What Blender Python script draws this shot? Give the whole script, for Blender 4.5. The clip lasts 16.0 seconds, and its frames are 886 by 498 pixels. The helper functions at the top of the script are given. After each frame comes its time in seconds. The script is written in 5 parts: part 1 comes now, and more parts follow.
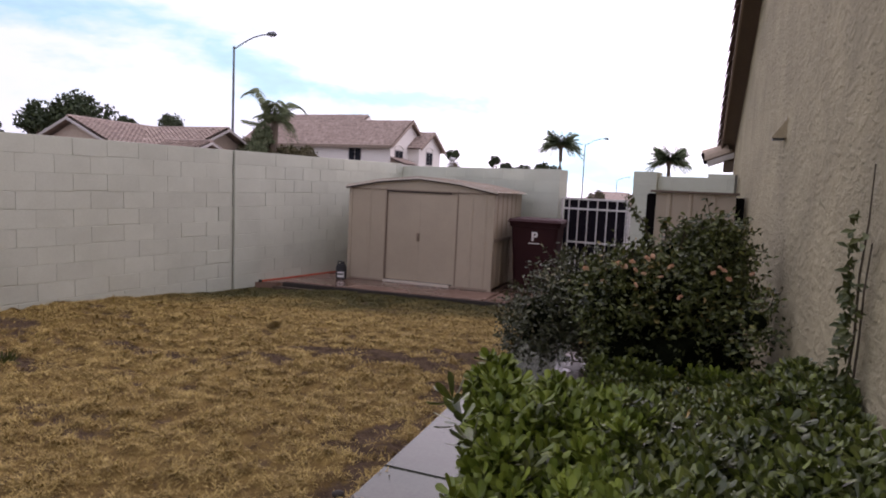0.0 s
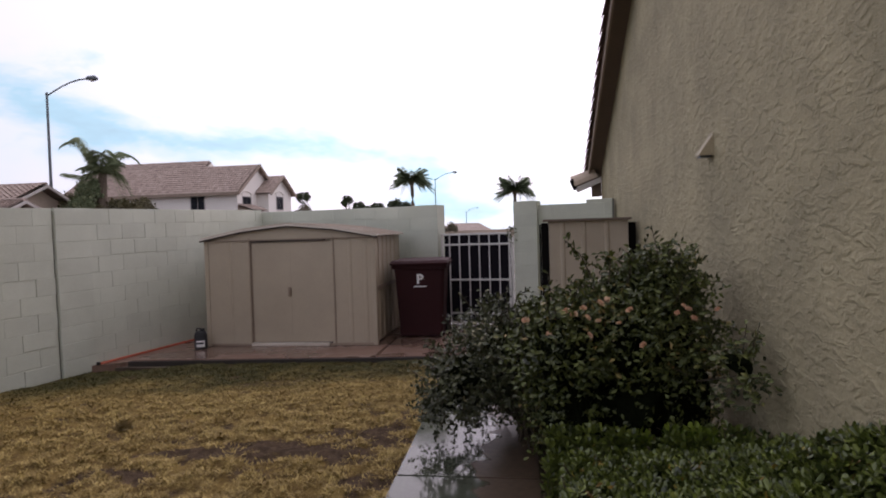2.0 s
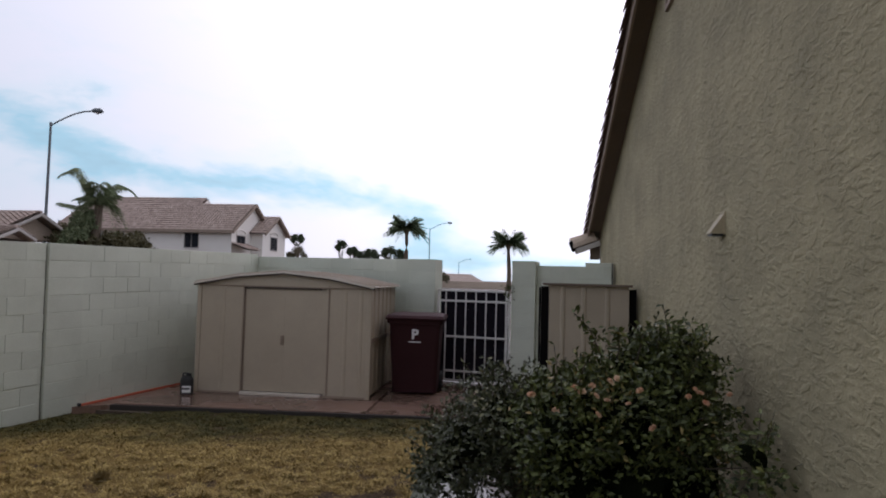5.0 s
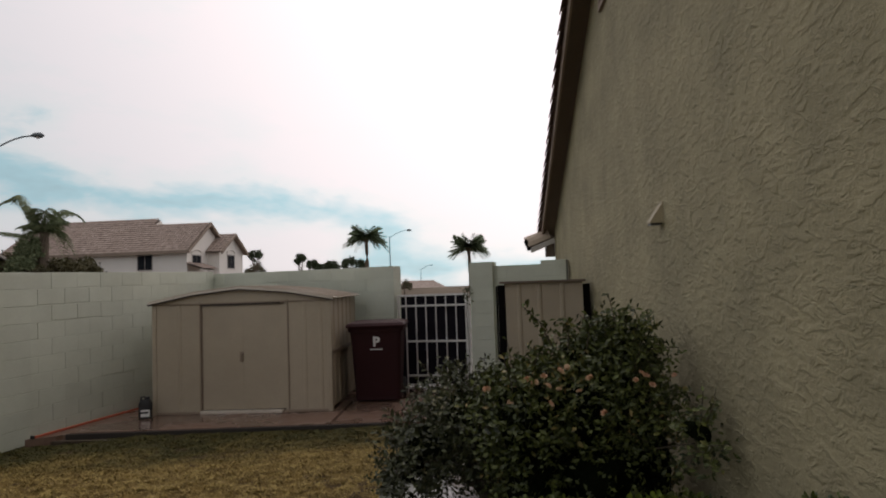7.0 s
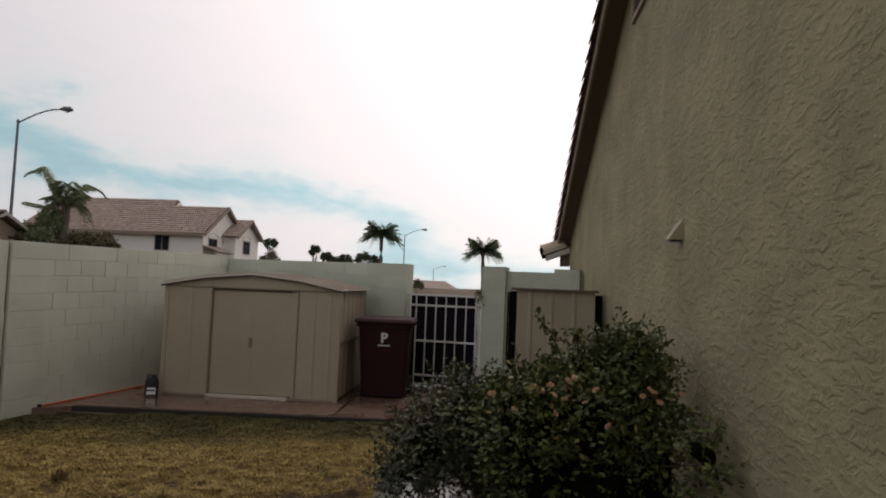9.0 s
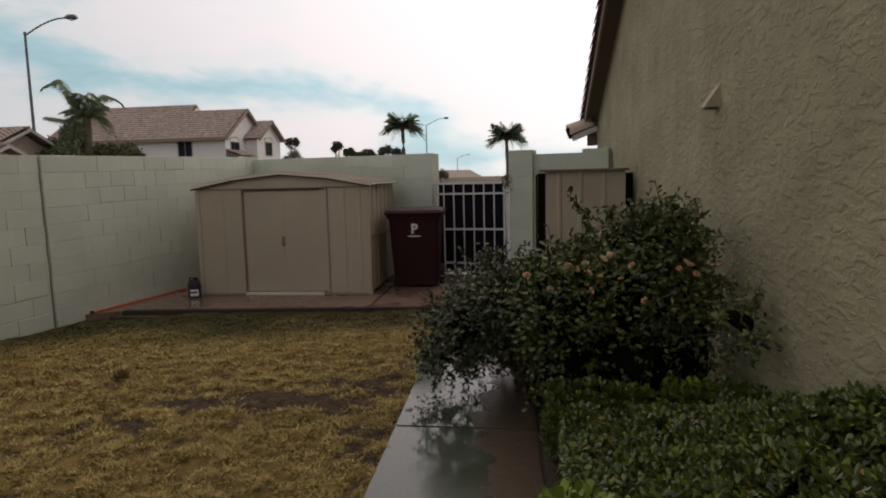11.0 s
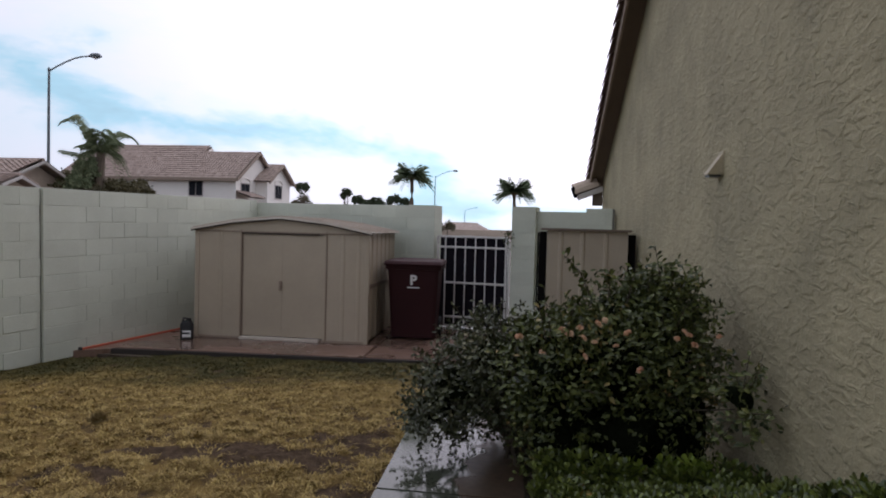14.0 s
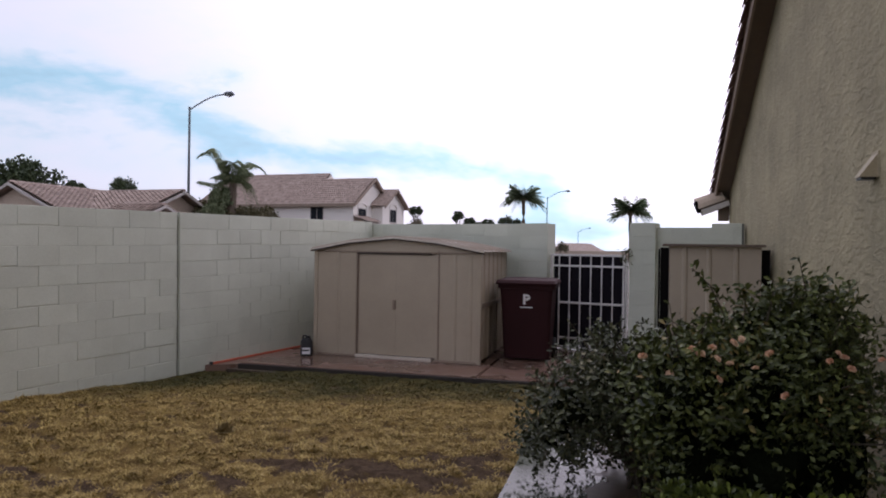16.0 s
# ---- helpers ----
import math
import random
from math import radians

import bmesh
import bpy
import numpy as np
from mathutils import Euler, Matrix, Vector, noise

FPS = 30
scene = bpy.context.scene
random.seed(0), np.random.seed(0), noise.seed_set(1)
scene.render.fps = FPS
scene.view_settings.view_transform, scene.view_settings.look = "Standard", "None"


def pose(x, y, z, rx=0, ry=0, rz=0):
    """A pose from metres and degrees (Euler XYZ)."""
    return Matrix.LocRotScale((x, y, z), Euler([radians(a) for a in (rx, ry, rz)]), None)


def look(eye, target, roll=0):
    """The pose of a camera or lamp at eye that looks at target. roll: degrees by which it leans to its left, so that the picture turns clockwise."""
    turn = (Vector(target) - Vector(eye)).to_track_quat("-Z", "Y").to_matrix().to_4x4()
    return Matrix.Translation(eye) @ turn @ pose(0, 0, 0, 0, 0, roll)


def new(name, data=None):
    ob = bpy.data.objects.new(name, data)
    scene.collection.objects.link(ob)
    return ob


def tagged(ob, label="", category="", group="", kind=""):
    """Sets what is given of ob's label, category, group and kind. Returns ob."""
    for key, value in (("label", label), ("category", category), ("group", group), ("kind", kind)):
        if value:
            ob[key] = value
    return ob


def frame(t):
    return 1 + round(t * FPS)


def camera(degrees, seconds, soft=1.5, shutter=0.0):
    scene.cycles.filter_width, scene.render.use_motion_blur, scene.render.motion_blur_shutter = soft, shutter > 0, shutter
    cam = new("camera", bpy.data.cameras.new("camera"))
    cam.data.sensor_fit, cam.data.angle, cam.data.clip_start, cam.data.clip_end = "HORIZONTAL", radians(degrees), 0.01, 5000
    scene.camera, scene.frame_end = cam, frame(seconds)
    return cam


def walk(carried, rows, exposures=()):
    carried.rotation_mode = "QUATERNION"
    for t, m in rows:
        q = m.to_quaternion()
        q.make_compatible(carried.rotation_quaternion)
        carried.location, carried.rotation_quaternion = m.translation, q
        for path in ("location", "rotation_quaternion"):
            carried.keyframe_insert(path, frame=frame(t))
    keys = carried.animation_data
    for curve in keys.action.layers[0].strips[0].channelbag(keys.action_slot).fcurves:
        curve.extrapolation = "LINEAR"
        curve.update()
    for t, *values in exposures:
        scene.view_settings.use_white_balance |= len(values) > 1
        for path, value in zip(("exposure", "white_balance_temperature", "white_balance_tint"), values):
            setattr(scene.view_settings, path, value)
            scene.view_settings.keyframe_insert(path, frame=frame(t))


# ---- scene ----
cam = camera(69.45, 16.0, soft=1.9)
PATH = [
    (0, (0.144, 0.286, 1.558), (-0.585, 2.139, 1.375), 2.71),
    (0.5, (-0.051, 0.510, 1.588), (-0.593, 2.421, 1.354), 0.84),
    (1, (-0.200, 0.805, 1.583), (-0.825, 2.701, 1.460), -2.65),
    (1.5, (-0.352, 0.935, 1.572), (-0.872, 2.859, 1.409), 0.71),
    (2, (-0.456, 1.042, 1.605), (-0.757, 3.018, 1.544), -1.67),
    (2.5, (-0.503, 1.047, 1.633), (-0.624, 3.042, 1.554), -0.49),
    (3, (-0.551, 1.075, 1.659), (-0.786, 3.061, 1.633), -0.15),
    (3.5, (-0.553, 1.078, 1.660), (-0.914, 3.045, 1.644), -0.83),
    (4, (-0.552, 1.071, 1.658), (-0.910, 3.039, 1.636), -0.19),
    (4.5, (-0.562, 1.087, 1.722), (-0.884, 3.047, 1.961), 1.87),
    (5, (-0.566, 1.098, 1.701), (-0.841, 3.077, 1.794), 1.58),
    (5.2, (-0.544, 1.083, 1.691), (-0.756, 3.071, 1.746), -5.57),
    (7.3, (-0.486, 1.037, 1.671), (-0.636, 3.028, 1.786), -0.79),
    (7.5, (-0.491, 1.037, 1.672), (-0.667, 3.027, 1.774), 0.77),
    (8, (-0.500, 1.048, 1.669), (-0.689, 3.036, 1.783), 2.55),
    (8.2, (-0.493, 1.047, 1.660), (-0.679, 3.035, 1.783), 2.87),
    (10.3, (-0.509, 1.068, 1.671), (-0.760, 3.052, 1.688), 0.30),
    (10.5, (-0.526, 1.074, 1.662), (-0.809, 3.048, 1.509), 0.45),
    (11, (-0.522, 1.088, 1.643), (-0.796, 3.056, 1.416), -1.36),
    (11.5, (-0.524, 1.078, 1.652), (-0.876, 3.039, 1.477), -3.22),
    (12, (-0.504, 1.050, 1.637), (-0.733, 3.029, 1.464), -1.61),
    (12.5, (-0.477, 1.063, 1.641), (-0.616, 3.055, 1.529), -0.65),
    (13, (-0.482, 1.085, 1.644), (-0.632, 3.079, 1.600), -1.91),
    (13.5, (-0.476, 1.125, 1.646), (-0.590, 3.120, 1.565), 0.34),
    (14, (-0.468, 1.197, 1.662), (-0.758, 3.174, 1.594), 1.58),
    (14.5, (-0.464, 1.277, 1.653), (-0.749, 3.255, 1.558), -0.01),
    (15, (-0.452, 1.288, 1.636), (-0.701, 3.273, 1.624), 0.28),
    (15.5, (-0.455, 1.319, 1.629), (-0.756, 3.296, 1.617), 1.57),
    (16, (-0.496, 1.311, 1.611), (-1.127, 3.209, 1.605), 0.90),
]
rig = [(t, look(eye, target, roll)) for t, eye, target, roll in PATH]
walk(cam, rig, exposures=[(0.0, -0.19, 6430, 31), (1.5, -0.46, 6480, 27), (2.5, -0.48, 6380, 24), (3.5, -0.56, 6180, 20), (5.0, -0.77, 6180, 19), (7.3, -1.02, 7020, 15), (8.2, -1.02, 7020, 15), (10.5, -1.02, 7120, 16), (11.0, -0.99, 7070, 16), (11.5, -0.86, 6820, 18), (12.0, -0.84, 6820, 18), (13.0, -0.68, 6260, 18), (14.5, -0.62, 6160, 19), (16.0, -0.57, 6200, 25)])

# ---- world and light: a bright overcast sky with a bluish cloud band ----
def node(nt, kind, **inputs):
    n = nt.nodes.new(kind)
    for key, value in inputs.items():
        n.inputs[key.replace("_", " ")].default_value = value
    return n


def math_node(nt, op, a, b=None, clamp=False):
    n = nt.nodes.new("ShaderNodeMath")
    n.operation, n.use_clamp = op, clamp
    for i, v in enumerate((a, b)):
        if v is None:
            continue
        if isinstance(v, (int, float)):
            n.inputs[i].default_value = v
        else:
            nt.links.new(v, n.inputs[i])
    return n.outputs[0]


def ramp(nt, fac, stops):
    n = nt.nodes.new("ShaderNodeValToRGB")
    while len(n.color_ramp.elements) < len(stops):
        n.color_ramp.elements.new(0.5)
    for e, (p, c) in zip(n.color_ramp.elements, stops):
        e.position, e.color = p, (*c, 1) if len(c) == 3 else c
    nt.links.new(fac, n.inputs[0])
    return n.outputs[0]


def mix(nt, fac, a, b, blend="MIX"):
    n = nt.nodes.new("ShaderNodeMix")
    n.data_type, n.blend_type = "RGBA", blend
    for i, v in ((0, fac), (6, a), (7, b)):
        if isinstance(v, (int, float)):
            n.inputs[i].default_value = v
        elif isinstance(v, tuple):
            n.inputs[i].default_value = (*v, 1)
        else:
            nt.links.new(v, n.inputs[i])
    return n.outputs[2]


def noise_tex(nt, vec, scale, detail=4.0, rough=0.55, distortion=0.0):
    n = node(nt, "ShaderNodeTexNoise", Scale=scale, Detail=detail, Roughness=rough, Distortion=distortion)
    if vec is not None:
        nt.links.new(vec, n.inputs["Vector"])
    return n.outputs["Fac"]


SUN_HEIGHT, SUN_ROUND = 37.0, 17.0
world = bpy.data.worlds.new("overcast_sky")
scene.world = world
world.use_nodes = True
wt = world.node_tree
wt.nodes.clear()
sky = wt.nodes.new("ShaderNodeTexSky")
sky.sky_type, sky.sun_disc = "NISHITA", False
sky.sun_elevation, sky.sun_rotation = radians(SUN_HEIGHT), radians(SUN_ROUND)
way = wt.nodes.new("ShaderNodeTexCoord").outputs["Generated"]
squash = wt.nodes.new("ShaderNodeMapping")
squash.inputs["Scale"].default_value = (1, 1, 2.6)
wt.links.new(way, squash.inputs[0])
puffs = noise_tex(wt, squash.outputs[0], 2.6, 6, 0.55, 0.3)
wisps = noise_tex(wt, squash.outputs[0], 7.0, 5, 0.6, 0.2)
dot = wt.nodes.new("ShaderNodeVectorMath")
dot.operation = "DOT_PRODUCT"
BAND = Vector((-0.62, 0.77, 0.175)).normalized().cross(Vector((-0.25, 0.96, 0.09)).normalized()).normalized()
dot.inputs[1].default_value = BAND
wt.links.new(way, dot.inputs[0])
off = math_node(wt, "ADD", dot.outputs["Value"], math_node(wt, "MULTIPLY", math_node(wt, "SUBTRACT", puffs, 0.5), 0.35))
band = math_node(wt, "SUBTRACT", 1.0, math_node(wt, "MULTIPLY", math_node(wt, "ABSOLUTE", off), 11.0), True)
cloud = math_node(wt, "ADD", math_node(wt, "MULTIPLY", band, 0.66), math_node(wt, "MULTIPLY", math_node(wt, "SUBTRACT", wisps, 0.53), 0.95), True)
tone = ramp(wt, cloud, [(0.0, (1.0, 0.97, 1.02)), (0.3, (0.92, 0.96, 1.0)), (0.62, (0.52, 0.78, 0.88)), (1.0, (0.42, 0.57, 0.63))])
# brightest where the covered sun stands, ahead and over the house
GLOW = Vector((0.25, 0.80, 0.62)).normalized()
near_sun = wt.nodes.new("ShaderNodeVectorMath")
near_sun.operation = "DOT_PRODUCT"
near_sun.inputs[1].default_value = GLOW
wt.links.new(way, near_sun.inputs[0])
glow = math_node(wt, "POWER", math_node(wt, "MAXIMUM", near_sun.outputs["Value"], 0.0), 3.0)
level = math_node(wt, "ADD", math_node(wt, "MULTIPLY", glow, 1.6), 1.27)
SKY = 0.10
thin = mix(wt, 1.0, sky.outputs[0], (SKY, SKY, SKY), "MULTIPLY")
lit = wt.nodes.new("ShaderNodeVectorMath")
lit.operation = "SCALE"
clear = ramp(wt, glow, [(0.05, (0.89, 0.97, 1.0)), (0.5, (1, 1, 1))])
wt.links.new(mix(wt, 1.0, tone, clear, "MULTIPLY"), lit.inputs[0])
wt.links.new(level, lit.inputs["Scale"])
whole = mix(wt, 0.92, thin, lit.outputs[0])
backdrop = node(wt, "ShaderNodeBackground", Strength=1.0)
wt.links.new(whole, backdrop.inputs["Color"])
wt.links.new(backdrop.outputs[0], wt.nodes.new("ShaderNodeOutputWorld").inputs[0])

sun_data = bpy.data.lights.new("sun", "SUN")
sun_data.energy, sun_data.angle, sun_data.color = 0.4, radians(30), (1.0, 0.96, 0.9)
sun = new("sun", sun_data)
sun.matrix_world = look(tuple(GLOW * 40), (0, 0, 0))


# ---- materials ----
def material(name, base, rough=0.8, second=None, scale=3.0, grain=40.0, bump=0.15, metal=0.0, stain=0.35, spec=0.5, gloss=None, height=0.004, per_piece=0.0, mottle=0.5):
    """Two scales of colour variation, fine relief, optional wet or worn patches of another roughness."""
    m = bpy.data.materials.new(name)
    m.use_nodes = True
    nt = m.node_tree
    b = nt.nodes["Principled BSDF"]
    geo = nt.nodes.new("ShaderNodeNewGeometry").outputs["Position"]
    big = noise_tex(nt, geo, scale, 5, 0.6)
    fine = noise_tex(nt, geo, grain, 4, 0.6)
    second = second or tuple(c * 0.72 for c in base)
    col = mix(nt, math_node(nt, "MULTIPLY", ramp(nt, big, [(0.35, (0, 0, 0)), (0.7, (1, 1, 1))]), stain), base, second)
    col = mix(nt, mottle, col, ramp(nt, fine, [(0.25, (0.35, 0.35, 0.35)), (0.75, (0.65, 0.65, 0.65))]), "OVERLAY")
    if per_piece:
        info = nt.nodes.new("ShaderNodeObjectInfo").outputs["Random"]
        v = math_node(nt, "ADD", math_node(nt, "MULTIPLY", info, per_piece), 1 - per_piece / 2)
        pale = nt.nodes.new("ShaderNodeHueSaturation")
        nt.links.new(v, pale.inputs["Value"])
        nt.links.new(col, pale.inputs["Color"])
        col = pale.outputs[0]
    nt.links.new(col, b.inputs["Base Color"])
    b.inputs["Metallic"].default_value = metal
    b.inputs["Specular IOR Level"].default_value = spec
    if gloss is None:
        r = math_node(nt, "ADD", math_node(nt, "MULTIPLY", fine, 0.2), rough - 0.1, True)
    else:
        r = ramp(nt, big, [(0.40, (rough,) * 3), (0.56, (gloss,) * 3)])
    nt.links.new(r, b.inputs["Roughness"])
    if bump:
        bm_node = node(nt, "ShaderNodeBump", Strength=bump, Distance=height)
        nt.links.new(fine, bm_node.inputs["Height"])
        nt.links.new(bm_node.outputs[0], b.inputs["Normal"])
    return m


def stucco_material():
    m = material("house_stucco", (0.368, 0.318, 0.190), 0.9, (0.235, 0.206, 0.124), 1.5, 60, 0.3, stain=0.9)
    nt = m.node_tree
    b = nt.nodes["Principled BSDF"]
    geo = nt.nodes.new("ShaderNodeNewGeometry").outputs["Position"]
    flat = nt.nodes.new("ShaderNodeMapping")
    flat.inputs["Scale"].default_value = (1, 0.52, 1.1)
    flat.inputs["Rotation"].default_value = (radians(3), 0, 0)
    nt.links.new(geo, flat.inputs[0])
    swirl = noise_tex(nt, flat.outputs[0], 17.5, 5.0, 0.58, 0.5)
    ridge = ramp(nt, swirl, [(0.36, (0, 0, 0)), (0.52, (0.35, 0.35, 0.35)), (0.60, (0.95, 0.95, 0.95)), (0.75, (1, 1, 1))])
    sand = noise_tex(nt, geo, 150.0, 3, 0.6)
    h = math_node(nt, "ADD", ridge, math_node(nt, "MULTIPLY", sand, 0.35))
    bump = node(nt, "ShaderNodeBump", Strength=0.72, Distance=0.015)
    nt.links.new(h, bump.inputs["Height"])
    nt.links.new(bump.outputs[0], b.inputs["Normal"])
    return m


def path_material():
    """Concrete with standing water along its lawn side, browner and rougher along the bed."""
    m = material("wet_concrete_path", (0.080, 0.092, 0.064), 0.16, (0.056, 0.060, 0.040), 1.1, 50, 0.10, stain=1.0, gloss=0.035, height=0.0012, spec=0.5)
    nt = m.node_tree
    b = nt.nodes["Principled BSDF"]
    wet_colour, wet_rough = b.inputs["Base Color"].links[0].from_socket, b.inputs["Roughness"].links[0].from_socket
    geo = nt.nodes.new("ShaderNodeNewGeometry").outputs["Position"]
    sep = nt.nodes.new("ShaderNodeSeparateXYZ")
    nt.links.new(geo, sep.inputs[0])
    across = math_node(nt, "ADD", sep.outputs[0], math_node(nt, "MULTIPLY", sep.outputs[1], 0.036))
    shore = noise_tex(nt, geo, 3.2, 4, 0.6)
    k = math_node(nt, "ADD", across, math_node(nt, "MULTIPLY", math_node(nt, "SUBTRACT", shore, 0.5), 0.75))
    dry = ramp(nt, math_node(nt, "ADD", k, 1.2), [(0.50, (0, 0, 0)), (0.54, (1, 1, 1))])
    grit = ramp(nt, noise_tex(nt, geo, 22, 4, 0.6), [(0.3, (0.070, 0.047, 0.030)), (0.7, (0.125, 0.088, 0.058))])
    nt.links.new(mix(nt, dry, wet_colour, grit), b.inputs["Base Color"])
    nt.links.new(mix(nt, dry, wet_rough, (0.30, 0.30, 0.30)), b.inputs["Roughness"])
    return m


def soil_material(name, a, c, wet):
    return material(name, a, 0.95, c, 1.2, 55, 0.9, stain=0.9, gloss=wet, height=0.02)


def lawn_material():
    """Matted straw thatch that gives way to damp soil where the lawn is bare."""
    m = material("lawn_thatch", (0.235, 0.160, 0.054), 0.95, (0.105, 0.068, 0.028), 5.5, 70, 0.9, stain=0.95, height=0.02, spec=0.06)
    nt = m.node_tree
    b = nt.nodes["Principled BSDF"]
    straw = b.inputs["Base Color"].links[0].from_socket
    worn = nt.nodes.new("ShaderNodeAttribute")
    worn.attribute_name = "bare"
    geo = nt.nodes.new("ShaderNodeNewGeometry").outputs["Position"]
    rag = noise_tex(nt, geo, 14.0, 4, 0.65)
    k = math_node(nt, "ADD", worn.outputs["Fac"], math_node(nt, "MULTIPLY", math_node(nt, "SUBTRACT", rag, 0.5), 1.6))
    sep = nt.nodes.new("ShaderNodeSeparateXYZ")
    nt.links.new(geo, sep.inputs[0])
    wide = noise_tex(nt, geo, 1.1, 4, 0.6)
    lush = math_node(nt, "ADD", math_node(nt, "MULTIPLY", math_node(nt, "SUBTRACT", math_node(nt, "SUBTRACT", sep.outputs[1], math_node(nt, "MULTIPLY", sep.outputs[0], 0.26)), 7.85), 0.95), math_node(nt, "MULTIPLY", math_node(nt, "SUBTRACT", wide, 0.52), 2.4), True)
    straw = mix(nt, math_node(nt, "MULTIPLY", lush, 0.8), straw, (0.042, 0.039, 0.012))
    edge = ramp(nt, k, [(0.30, (0, 0, 0)), (0.75, (1, 1, 1))])
    soil = ramp(nt, rag, [(0.3, (0.045, 0.031, 0.020)), (0.7, (0.118, 0.080, 0.050))])
    nt.links.new(mix(nt, edge, straw, soil), b.inputs["Base Color"])
    return m


def leaf_material(name, dark, light, rough=0.45, tip=None, clump=3.0, own=0.6):
    m = bpy.data.materials.new(name)
    m.use_nodes = True
    nt = m.node_tree
    b = nt.nodes["Principled BSDF"]
    rnd = nt.nodes.new("ShaderNodeNewGeometry").outputs["Random Per Island"]
    geo = nt.nodes.new("ShaderNodeNewGeometry").outputs["Position"]
    patch = noise_tex(nt, geo, clump, 3)
    k = math_node(nt, "ADD", math_node(nt, "MULTIPLY", rnd, own), math_node(nt, "MULTIPLY", math_node(nt, "SUBTRACT", patch, 0.3), 0.9), True)
    mid = tuple((x + y) / 2 for x, y in zip(dark, light))
    nt.links.new(ramp(nt, k, [(0.0, dark), (0.55, mid), (0.9, light), (1.0, tip or light)]), b.inputs["Base Color"])
    b.inputs["Roughness"].default_value = rough
    b.inputs["Specular IOR Level"].default_value = 0.3
    return m


